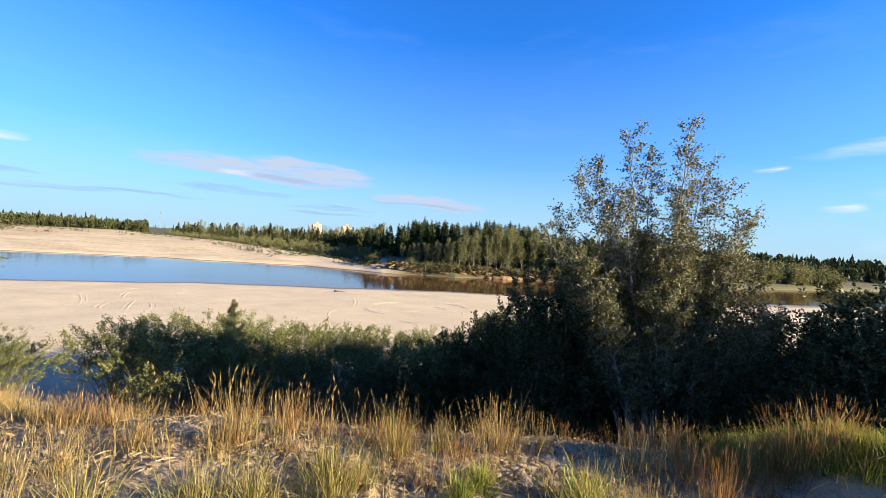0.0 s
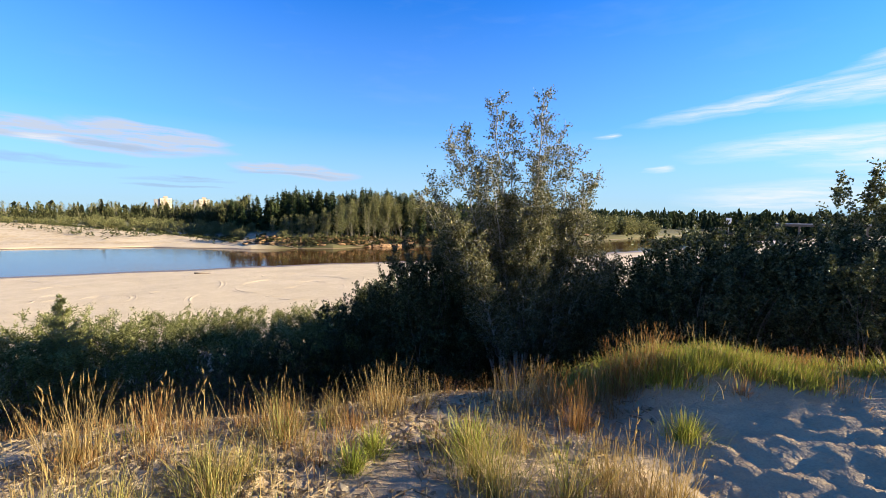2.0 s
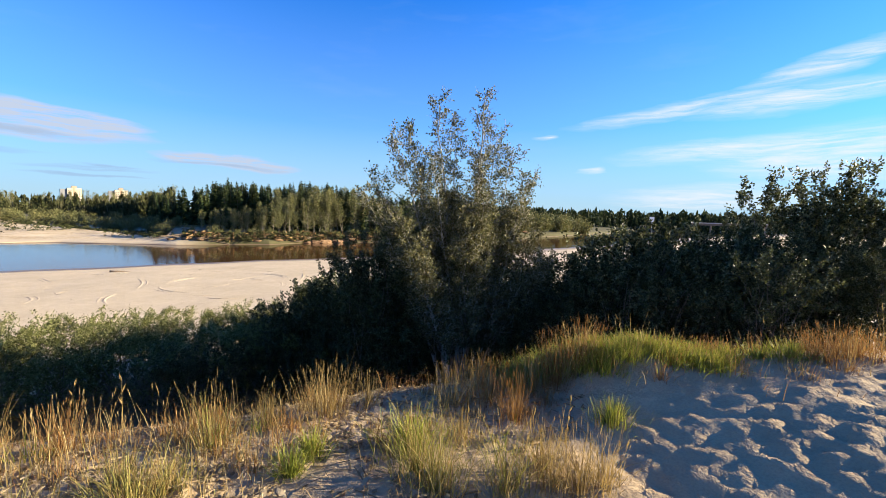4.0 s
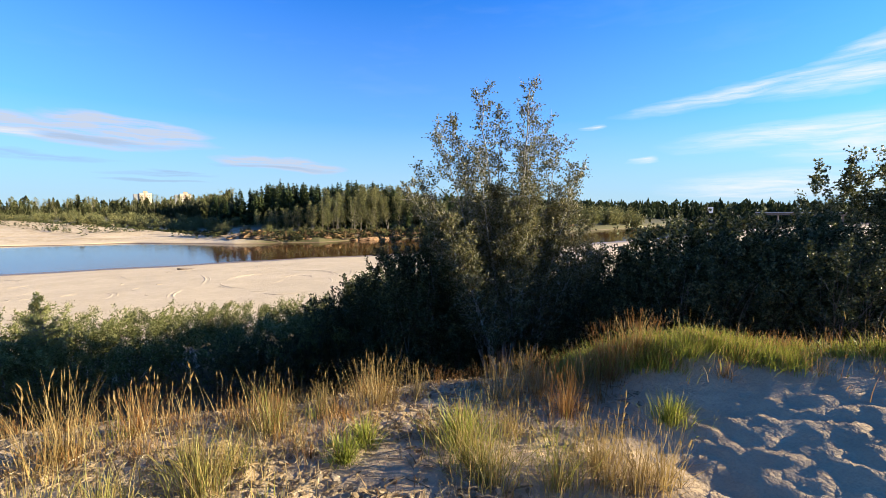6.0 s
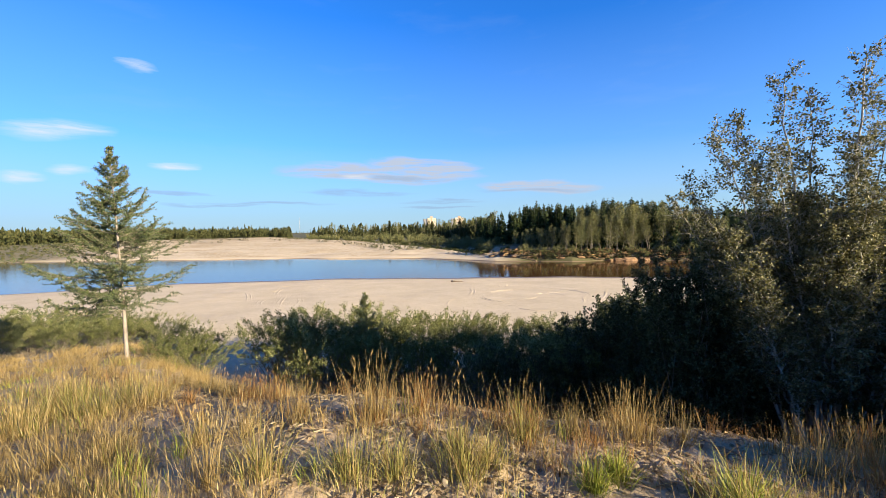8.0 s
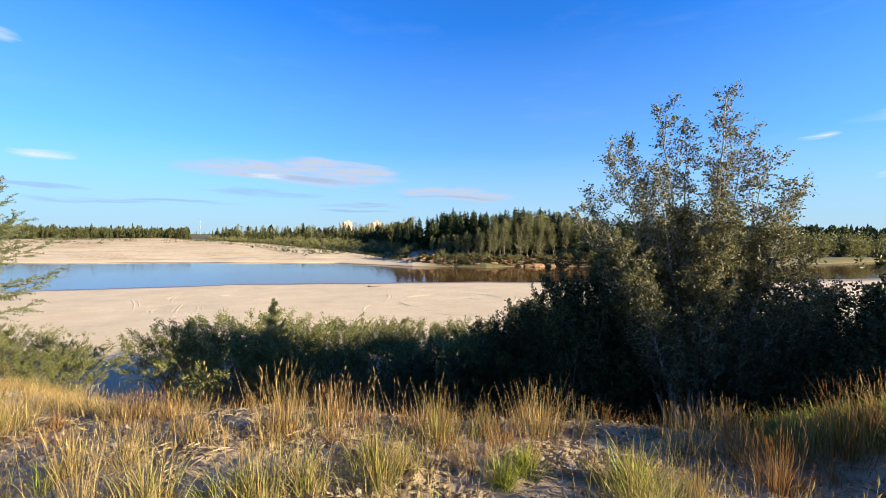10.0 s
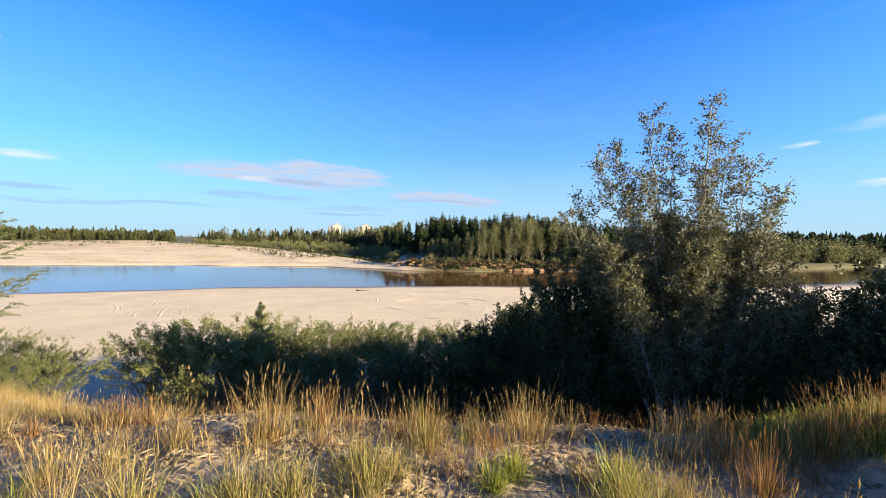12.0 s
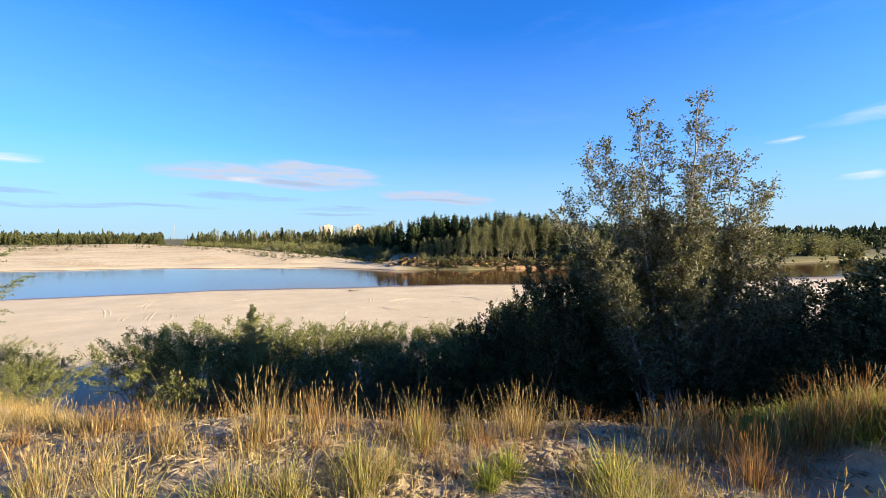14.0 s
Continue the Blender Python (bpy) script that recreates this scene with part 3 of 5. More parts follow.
# extra dark shrubs, added to blacken the shaded foot of the willow row
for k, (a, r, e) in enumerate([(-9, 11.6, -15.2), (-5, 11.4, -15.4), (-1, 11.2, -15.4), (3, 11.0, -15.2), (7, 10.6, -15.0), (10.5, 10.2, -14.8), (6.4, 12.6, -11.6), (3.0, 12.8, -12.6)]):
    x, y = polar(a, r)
    stand(alders[k % 4], a, r, (1.65 + r * math.tan(radians(e)) - ground_z(x, y)) / 5.5, g0.uniform(0, 360), label="low dark leafy shrub added to deepen the shade below the willows", group="shrubs under the aspen")
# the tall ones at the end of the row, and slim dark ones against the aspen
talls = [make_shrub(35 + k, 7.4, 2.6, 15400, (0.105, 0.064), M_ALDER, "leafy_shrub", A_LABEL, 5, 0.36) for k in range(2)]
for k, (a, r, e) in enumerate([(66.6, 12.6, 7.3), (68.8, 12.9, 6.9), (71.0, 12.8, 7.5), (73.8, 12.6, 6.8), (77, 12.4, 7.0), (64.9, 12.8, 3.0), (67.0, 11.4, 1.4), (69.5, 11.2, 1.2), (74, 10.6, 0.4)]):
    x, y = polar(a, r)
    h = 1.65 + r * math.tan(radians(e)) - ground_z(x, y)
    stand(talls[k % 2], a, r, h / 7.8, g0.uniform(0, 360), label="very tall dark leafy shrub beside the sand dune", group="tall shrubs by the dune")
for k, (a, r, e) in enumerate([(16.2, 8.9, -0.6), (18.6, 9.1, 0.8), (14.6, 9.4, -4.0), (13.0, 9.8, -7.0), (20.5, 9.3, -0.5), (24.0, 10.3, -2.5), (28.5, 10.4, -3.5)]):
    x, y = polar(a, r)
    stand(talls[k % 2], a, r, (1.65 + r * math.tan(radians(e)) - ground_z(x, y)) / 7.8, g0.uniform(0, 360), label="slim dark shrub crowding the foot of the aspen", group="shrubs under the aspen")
for w_ in alders + talls:
    drop_master(w_)


def make_aspen():
    g = np.random.default_rng(51)
    bx, by = 4.45, 8.15
    bz = ground_z(bx, by) - 0.1
    segs, pts, ways = [], [], []
    # stems: foot, top, thickness, reach of the side twigs, where along the stem the leaves begin
    STEMS = [((4.66, 8.15), (4.95, 8.15, 4.42), 0.062, 0.62, 0.30), ((4.36, 8.2), (3.85, 8.2, 4.14), 0.060, 0.55, 0.34), ((4.5, 8.4), (4.33, 8.4, 3.86), 0.045, 0.46, 0.36),
             ((4.25, 8.0), (2.86, 8.1, 3.30), 0.045, 0.55, 0.30), ((4.2, 8.2), (3.25, 8.35, 3.50), 0.040, 0.50, 0.34), ((4.75, 8.3), (5.40, 8.3, 3.68), 0.040, 0.58, 0.34),
             ((4.8, 8.1), (5.70, 8.1, 3.24), 0.040, 0.54, 0.34), ((4.9, 8.3), (6.22, 8.3, 2.35), 0.038, 0.50, 0.40), ((4.85, 7.9), (5.95, 7.8, 2.70), 0.035, 0.52, 0.40),
             ((4.15, 8.1), (2.18, 7.9, 2.20), 0.034, 0.36, 0.55), ((4.2, 8.3), (2.52, 8.3, 2.55), 0.035, 0.50, 0.36), ((4.4, 7.9), (3.52, 7.8, 2.95), 0.035, 0.60, 0.34),
             ((4.7, 7.95), (4.70, 7.8, 3.05), 0.030, 0.55, 0.34), ((4.7, 8.5), (5.15, 8.6, 3.05), 0.035, 0.60, 0.34), ((4.4, 8.5), (3.75, 8.7, 3.00), 0.035, 0.60, 0.34)]
    # the broad lower skirt
    for k in range(26):
        q = g.uniform(-0.72, 1)
        top = (4.25 + 2.1 * q + 0.2 * g.normal(), 8.15 + g.uniform(-0.85, 0.75), 2.35 - 0.9 * abs(q) - 0.9 * g.random())
        STEMS.append(((4.45 + 0.3 * q, 8.15 + g.uniform(-0.3, 0.3)), top, 0.026, 0.62, 0.34))
    for k, ((fx, fy), top, r, reach, begin) in enumerate(STEMS):
        a, b = np.array([fx, fy, bz]), np.array(top) - [0, 0, 0.12]
        mid = a + (b - a) * 0.5 + np.array([(a[0] - b[0]) * 0.16, 0, 0])
        n = 20
        line = [(1 - t) ** 2 * a + 2 * t * (1 - t) * mid + t * t * b + g.normal(size=3) * [0.018, 0.018, 0] * (0 < t < 1) for t in np.linspace(0, 1, n + 1)]
        low = k > 14
        for i in range(n):
            t = i / n
            p, q = line[i], line[i + 1]
            segs.append([*p, *q, max(r * (1 - 0.88 * t), 0.006), max(r * (1 - 0.88 * (i + 1) / n), 0.004)])
            if t < begin:
                continue
            d0 = unit(q - p)
            for m in range(5 if t > 0.5 or low else 4):
                aa = g.random() * 2 * np.pi
                d = unit(np.array([math.cos(aa), math.sin(aa), 0.0]) + d0 * g.uniform(0.55, 1.1))
                L = reach * (0.42 + 0.80 * (1 - t) ** 0.8) * g.uniform(0.45, 1.12)
                e = p + (q - p) * g.random()
                for j in range(4):
                    d = unit(d + g.normal(size=3) * 0.16 + np.array([0, 0, 0.10]))
                    e2 = e + d * L / 4
                    segs.append([*e, *e2, 0.010 * (1.15 - t) * (1 - j / 5), 0.010 * (1.15 - t) * (1 - (j + 1) / 5)])
                    # small leafy sprigs
                    for w in range(2 if j else 1):
                        sd = unit(d + g.normal(size=3) * 0.75 + np.array([0, 0, 0.1]))
                        sl = 0.16 * g.uniform(0.6, 1.4)
                        if j:
                            segs.append([*e2, *(e2 + sd * sl), 0.0034, 0.002])
                        for c in range(int(g.integers(5, 9)) + (4 if low else 0)):
                            pts.append(e2 + sd * sl * g.uniform(0.1, 1.15) + g.normal(size=3) * 0.022)
                            ways.append(sd)
                    e = e2
            if t > 0.9:
                for c in range(10):
                    pts.append(q + g.normal(size=3) * [0.05, 0.05, 0.06])
                    ways.append(d0)
    o = np.array([bx, by, bz])
    sg = np.array(segs)
    sg[:, :3] -= o
    sg[:, 3:6] -= o
    return crown_thing("aspen_tree", tuple(o), "slender multi-stemmed aspen with sparse leaves rising above the shrubs", "tree", tubes(sg[sg[:, 6] > 0.0032], 5), leaves(np.array(pts) - o, 0.050, 0.033, g, 0.35, along=np.array(ways) * 0.35), M_ASPBARK, M_ASPEN)


make_aspen()


def make_larch(x, y, top, seed, wide, label, bare=0.27, gap=0.024, needle=M_LARCH):
    g = np.random.default_rng(seed)
    z = ground_z(x, y) - 0.06
    H = top - z
    segs, need = [], []
    n = 24
    px_ = lambda t: np.array([-0.10 * t + 0.03 * math.sin(5 * t), -0.05 * t, H * t])
    for i in range(n):
        a, b = px_(i / n), px_((i + 1) / n)
        segs.append([*a, *b, 0.0095 * H * (1 - 0.93 * i / n), 0.0095 * H * (1 - 0.93 * (i + 1) / n)])
    bough, twig = [], []
    t = bare
    while t < 0.985:
        for k in range(int(g.integers(3, 6))):
            aa = g.random() * 2 * np.pi
            span = wide * ((1 - t) / 0.73) ** 1.12 * g.uniform(0.42, 1.1) + 0.035
            if t < 0.36:
                span *= 0.85
            d = np.array([math.cos(aa), math.sin(aa), 0.12 + 0.35 * (t > 0.8) - 0.30 * (t < 0.45)])
            p = px_(t + g.uniform(-0.006, 0.006))
            m = 8
            for i in range(m):
                d = unit(d + g.normal(size=3) * 0.10 + np.array([0, 0, 0.09]))
                q = p + d * span / m
                bough.append([*p, *q, 0.009 * (1 - i / m) + 0.002, 0.009 * (1 - (i + 1) / m) + 0.002])
                need.append((p, q))
                for s_ in range(3):
                    sd = unit(np.cross(d, [0, 0, 1])) * (1 if s_ == 1 else -1 if s_ == 0 else g.uniform(-0.5, 0.5))
                    e = unit(d * 0.9 + sd * g.uniform(0.5, 1.0) + np.array([0, 0, g.uniform(-0.55, 0.15)]))
                    L = (0.05 + span * 0.26) * g.uniform(0.5, 1.1) * (1 - 0.5 * i / m)
                    if i > 0 and L > 0.05:
                        twig.append([*q, *(q + e * L), 0.004, 0.002])
                        need.append((q, q + e * L))
                p = q
        t += gap * g.uniform(0.7, 1.3)
    # needles in small tufts along the twigs
    pts, dirs = [], []
    for a, b in need:
        L = np.linalg.norm(b - a)
        for k in range(max(2, int(L / 0.022))):
            c = a + (b - a) * g.random()
            for j in range(3):
                pts.append(c)
                dirs.append(unit((b - a)) * 0.5 + g.normal(size=3) * 0.6)
    tr = thing("larch_tree", (x, y, z), label, "tree")
    v, f = tubes(segs, 8)
    part("trunk", mesh_of("larch_trunk", v, f, [M_LARCHBARK], smooth=True), tr)
    v, f = tubes(bough + twig, 4)
    part("boughwork", mesh_of("larch_boughwork", v, f, [M_BARK]), tr)
    v, f = leaves(np.array(pts), 0.054, 0.012, g, 0.0, along=np.array(dirs), spread=0.3)
    part("needles", mesh_of("larch_needles", v, f, [needle]), tr)
    return tr


make_larch(-9.38, 7.48, 3.66, 77, 2.0, "young larch with feathery drooping branches and pale bare trunk", 0.25, 0.021)
make_larch(*polar(-24.0, 13.6), 1.65 + 13.6 * math.tan(radians(-8.2)), 79, 1.15, "small bright larch sapling poking out of the willow row", 0.10, 0.03, M_SAPLING)


def make_spruce(seed, H, slim, name="spruce_tree", label="dark spruce in the wood across the river", mat=M_SPRUCE):
    g = np.random.default_rng(seed)
    segs = [[0, 0, H * i / 6, 0, 0, H * (i + 1) / 6, 0.12 * (1 - i / 6.2), 0.12 * (1 - (i + 1) / 6.2)] for i in range(6)]
    v_, f_, c = [], [], 0
    t = 0.07
    while t < 0.985:
        for k in range(10):
            aa = g.random() * 2 * np.pi
            span = slim * H * (1 - t) ** 0.8 * g.uniform(0.35, 1.2) + 0.10
            d = np.array([math.cos(aa), math.sin(aa), -0.32 + 0.5 * t])
            sd = np.array([-math.sin(aa), math.cos(aa), 0])
            p = np.array([0, 0, H * (t + g.uniform(-0.015, 0.015))])
            # a drooping, ragged spray hanging from its bough
            w = span * g.uniform(0.16, 0.32)
            q = p + d * span
            v_ += [p + [0, 0, 0.15 * span], p + d * span * 0.55 + sd * w, q, p + d * span * 0.55 - sd * w, p + d * span * 0.4 + sd * w * 0.5 - [0, 0, 0.42 * span], p + d * span * 0.75 - sd * w * 0.3 - [0, 0, 0.40 * span]]
            f_ += [(c, c + 1, c + 2, c + 3), (c, c + 4, c + 1), (c + 3, c + 2, c + 5)]
            c += 6
        t += 0.028 * g.uniform(0.6, 1.4)
    return crown_thing(name, (0, 0, -60), label, "tree", tubes(segs, 5), (np.array(v_), f_), M_BARK, mat)


def make_birch(seed, H, name="birch_tree", label="thin pale-trunked birch at the edge of the far wood", bare=0.4, count=1300, spread=0.26):
    g = np.random.default_rng(seed)
    segs, tips = [], []
    for s in range(int(g.integers(1, 4))):
        a = g.random() * 6.28
        p, d = np.array([0.25 * math.cos(a), 0.25 * math.sin(a), 0]) * (s > 0), unit(np.array([0.12 * math.cos(a), 0.12 * math.sin(a), 1]))
        n = 9
        h = H * g.uniform(0.8, 1.0)
        for i in range(n):
            d = unit(d + g.normal(size=3) * [0.05, 0.05, 0])
            q = p + d * h / n
            segs.append([*p, *q, 0.06 * (1 - 0.85 * i / n), 0.06 * (1 - 0.85 * (i + 1) / n)])
            if (i + 1) / n > bare:
                for k in range(3):
                    aa = g.random() * 6.28
                    limb(segs, tips, q, (math.cos(aa), math.sin(aa), 0.9), H * spread * (1.25 - (i + 1) / n), 0.025, 2, g, 2, 0.25, 0.1)
            p = q
    tips = np.array(tips)
    pick = tips[g.integers(0, len(tips), count)] + g.normal(size=(count, 3)) * 0.22
    return crown_thing(name, (0, 0, -60), label, "tree", tubes([q for q in segs if q[6] > 0.012], 3), leaves(pick, 0.21, 0.15, g, 0.2), M_PALEBARK, M_BIRCH)


def make_far_bush(seed, label, mat, count=1100):
    g = np.random.default_rng(seed)
    segs, tips = [], []
    for k in range(12):
        a = g.random() * 6.28
        limb(segs, tips, (0, 0, 0), (0.8 * math.cos(a) * g.random(), 0.8 * math.sin(a) * g.random(), 1), 2.2 * g.uniform(0.6, 1), 0.03, 1, g, 2, 0.3, 0.05, 4, 0.5, 0.1)
    tips = np.array(tips)
    pick = tips[g.integers(0, len(tips), count)] + g.normal(size=(count, 3)) * 0.14
    return crown_thing("willow_thicket", (0, 0, -60), label, "bush", tubes([q for q in segs if q[6] > 0.014], 3), leaves(pick, 0.20, 0.12, g, 0.1), M_BARK, mat, stem_name="branchwork", crown_name="foliage")


spruces = [make_spruce(60 + k, 10.0, s) for k, s in enumerate((0.19, 0.22, 0.17, 0.25))]
pines = [make_spruce(70 + k, 8.0, s, "pine_tree", "olive-green young pine in the far wood", M_OLIVE) for k, s in enumerate((0.26, 0.3))]
birches = [make_birch(80 + k, 8.0, bare=b) for k, b in enumerate((0.32, 0.2, 0.4, 0.12))]
thickets = [make_far_bush(90 + k, "rounded willow thicket at the far water's edge", M_BIRCH) for k in range(3)]
gw = np.random.default_rng(21)


def plant(kind, azimuth, r, height, master_h, **tags):
    stand(kind, azimuth, r, height / master_h, gw.uniform(0, 360), 0.1, **tags)


# dark wood straight across the river: tree-top elevations by azimuth
SKY_AZ, SKY_EL = [-40, -30, -20, -12, -9, -6, -3, 0, 4, 8, 12, 16, 22, 30, 40, 50, 62, 75], [0.6, 0.8, 1.1, 1.3, 1.7, 2.5, 3.0, 3.2, 3.4, 3.6, 3.3, 2.5, 1.9, 1.5, 1.2, 1.0, 0.9, 0.9]
for k in range(200):
    a = gw.uniform(-9, 20)
    r = gw.uniform(97, 128) if a > 3 else gw.uniform(112, 128) if a > -2 else gw.uniform(130, 156)
    x, y = polar(a, r)
    want = np.interp(a, SKY_AZ, SKY_EL) + gw.normal() * 0.35 - 0.25
    h = 1.65 + r * math.tan(radians(want)) - ground_z(x, y)
    if r > 110 or (a > -3 and gw.random() < 0.45):
        plant(spruces[k % 4], a, r, h, 10, group="far spruce wood")
    elif a > -6:
        plant(birches[(0, 1, 3, 3)[k % 4]], a, r, h * gw.uniform(0.72, 0.98), 8, label="slender olive-leaved birch among the spruces", group="birches in the far wood")
for k in range(34):
    a = -4.5 + 22 * (k + gw.random()) / 34
    r = np.interp(a, [-5, 0, 5, 12, 20], [95, 90, 91, 96, 100]) + gw.uniform(0, 5)
    x, y = polar(a, r)
    want = np.interp(a, [-5, -2, 0, 6, 10, 14, 20], [-1.0, -0.4, 0.5, 1.6, 2.2, 1.7, 1.2]) + gw.normal() * 0.5
    h = 1.65 + r * math.tan(radians(want)) - ground_z(x, y)
    plant(birches[k % 4], a, r, h, 8, group="birches along the far bank")
for k in range(26):
    a = -9 + 27 * (k + gw.random()) / 26
    r = np.interp(a, [-9, -5, 0, 5, 12, 20], [100, 93, 88.5, 88.5, 92, 96]) + gw.uniform(0, 3)
    plant(thickets[k % 3], a, r, gw.uniform(1.0, 2.6), 2.3, group="thickets along the far bank")
# olive mixed trees and thickets along the back of the sand bar, running away to the left
for k in range(100):
    a = gw.uniform(-31, -6.5)
    edge = np.interp(a, [-31, -27, -20, -12, -7], [300, 280, 250, 200, 138])
    r = edge + gw.random() ** 1.5 * 45
    x, y = polar(a, r)
    want = np.interp(a, SKY_AZ, SKY_EL) + gw.normal() * 0.24 - 1.0 * max(0.0, 1 - (r - edge) / 22)
    h = max(1.65 + r * math.tan(radians(want)) - ground_z(x, y), 2.0)
    plant(pines[k % 2] if gw.random() < 0.3 else birches[3 if gw.random() < 0.6 else 1], a, r, h, 8, label="olive-green tree behind the far sand bar", group="trees behind the sand bar")
for k in range(120):
    a = gw.uniform(-32, -6)
    edge = np.interp(a, [-31, -27, -20, -12, -7], [234, 204, 165, 132, 112])
    plant(thickets[k % 3], a, edge - 3 + 42 * gw.random() ** 1.4, gw.uniform(1.8, 4.4) * (1 if a > -24 else 0.8), 2.3, label="rounded grey-green willow thicket behind the sand bar", group="thickets on the sand bar")
# the far bank beyond the aspen
for k in range(34):
    a = 28 + 17 * (k + gw.random()) / 34
    x0 = np.interp(a, [28, 38, 45], [104, 136, 165])
    plant(thickets[k % 3], a, x0 + gw.uniform(2, 12), gw.uniform(4.6, 7.2), 2.3, label="rounded willow thicket on the far bank of the bend", group="thickets beyond the bend")
for k in range(85):
    a = gw.uniform(19, 78)
    r = np.interp(a, [19, 28, 40, 50, 78], [128, 150, 195, 235, 240]) + gw.uniform(0, 60)
    x, y = polar(a, r)
    want = np.interp(a, SKY_AZ, SKY_EL) + gw.normal() * 0.22 - 0.2
    h = 1.65 + r * math.tan(radians(want)) - ground_z(x, y)
    plant(spruces[k % 4], a, r, max(h, 3), 10, label="dark spruce in the distant wood", group="distant spruce wood")
# long distant wood on the left
for k in range(60):
    a = gw.uniform(-76, -33.5)
    r = gw.uniform(262, 300)
    x, y = polar(a, r)
    want = 0.62 + gw.normal() * 0.22
    h = 1.65 + r * math.tan(radians(want)) - ground_z(x, y)
    plant(pines[k % 2], a, r, max(h, 3), 8, label="small pine in the long distant wood", group="distant pine wood")
for grp in (spruces, pines, birches, thickets):
    for o_ in grp:
        drop_master(o_)


def woods(name, label, n, seed, place, mat, sprays=32, squat=1.0):
    """Many small far-off trees, joined. place(g) gives azimuth, distance, foot and height of one."""
    g = np.random.default_rng(seed)
    v = []
    for k in range(n):
        a, r, z, h = place(g)
        x, y = polar(a, r)
        # a trunk blade, then ragged boughs in a pointed or a rounded crown
        pointed = g.random() < 0.75
        w = h * squat * (g.uniform(0.10, 0.17) if pointed else g.uniform(0.18, 0.30))
        t = g.random(sprays) ** 0.8
        reach = w * ((1.05 - t) if pointed else np.sqrt(np.clip(1 - (2 * t - 0.95) ** 2, 0.05, 1)))
        an = g.random(sprays) * 6.283
        rr = reach * np.sqrt(g.random(sprays))
        cx, cy, cz = x + rr * np.cos(an), y + rr * np.sin(an), z + h * (0.08 + 0.92 * t)
        sz = w * g.uniform(0.22, 0.5, sprays)
        tw = g.random(sprays) * 6.283
        ux, uy = np.cos(tw) * sz, np.sin(tw) * sz
        dz = h * g.uniform(0.05, 0.12, sprays)
        q = np.stack([np.stack([cx - ux, cy - uy, cz - dz], 1), np.stack([cx + uy * 0.4, cy - ux * 0.4, cz - dz * 0.8], 1), np.stack([cx + ux, cy + uy, cz - dz * 0.4], 1), np.stack([cx, cy, cz + dz], 1)], 1).reshape(-1, 3)
        v.append(q)
        if squat == 1.0:
            v.append(np.array([(x - 0.02 * h, y, z), (x + 0.02 * h, y, z), (x + 0.005 * h, y, z + 0.9 * h), (x - 0.005 * h, y, z + h)]))
    v = np.concatenate(v)
    f = np.arange(len(v)).reshape(-1, 4)
    return tagged(new(name, mesh_of(name, v, f, [mat])), label, "woods", kind="stuff")


def by_skyline(a, r, below, g, jitter=0.2):
    z = ground_z(*polar(a, r)) - 0.2
    return a, r, z, max(1.65 + r * math.tan(radians(np.interp(a, SKY_AZ, SKY_EL) - below + g.normal() * jitter)) - z, 1.5)


def ring_place(g):
    a = g.uniform(-180, 180)
    r = g.uniform(520, 900) if -36 < a < 80 else g.uniform(330, 700)
    if -36 < a < -31:
        r = g.uniform(1300, 1600)
    return a, r, -1.2, g.uniform(5, 9.5) * (0.8 if r < 500 else 1)


def bend_place(g):
    a = g.uniform(20, 80)
    return by_skyline(a, np.interp(a, [19, 28, 40, 50, 80], [134, 156, 200, 240, 245]) + g.uniform(0, 70), 0.35, g)


def left_place(g):
    a = g.uniform(-78, -33.8)
    r = 258 + 70 * g.random()
    z = ground_z(*polar(a, r)) - 0.2
    return a, r, z, 1.65 + r * math.tan(radians(0.42 + g.normal() * 0.20)) - z


def bar_place(g):
    a = g.uniform(-31.5, -7)
    edge = float(np.interp(a, [-31, -27, -20, -12, -7], [296, 274, 244, 195, 136]))
    deep_in = g.random() ** 1.3
    return by_skyline(a, edge + deep_in * 60, 1.35 - 1.1 * deep_in, g, 0.22)


woods("distant_woods", "long dark line of woods along the horizon", 2800, 5, ring_place, M_SPRUCE)
woods("bend_woods", "dark spruce wood beyond the river bend", 900, 6, bend_place, M_SPRUCE)
woods("low_pine_woods", "even strip of low olive pine wood behind the sand bar", 2400, 8, left_place, M_OLIVE)
def scrub_place(g):
    """Low scrub in loose drifts along the back of the bar."""
    while True:
        a = g.uniform(-52, -8)
        edge = float(np.interp(a, [-52, -40, -31, -27, -20, -12, -7], [245, 245, 232, 202, 163, 130, 110]))
        r = edge - 55 * g.random() ** 1.7
        x, y = polar(a, r)
        if y > shores(x)[1] + 5 and noise.noise(Vector((x * 0.05, y * 0.16, 2))) > -0.02 + 0.25 * (a < -33):
            return a, r, ground_z(x, y) - 0.05, g.uniform(0.35, 1.1)


def bank_place(g):
    a = g.uniform(-70, -52)
    r = g.uniform(150 + 5 * max(0.0, a + 58), 256)
    return a, r, ground_z(*polar(a, r)) - 0.1, g.uniform(0.5, 1.5)


def brush_place(g):
    """Tangled brush along the water's edge below the far wood."""
    a = g.uniform(-6, 20)
    r = float(np.interp(a, [-9, -6, -3, 0, 5, 11, 20], [91.5, 88.6, 86.2, 85.4, 86.8, 90.4, 94.3])) + 6.0 * g.random() ** 1.5
    return a, r, ground_z(*polar(a, r)) - 0.1, g.uniform(0.35, 1.3)


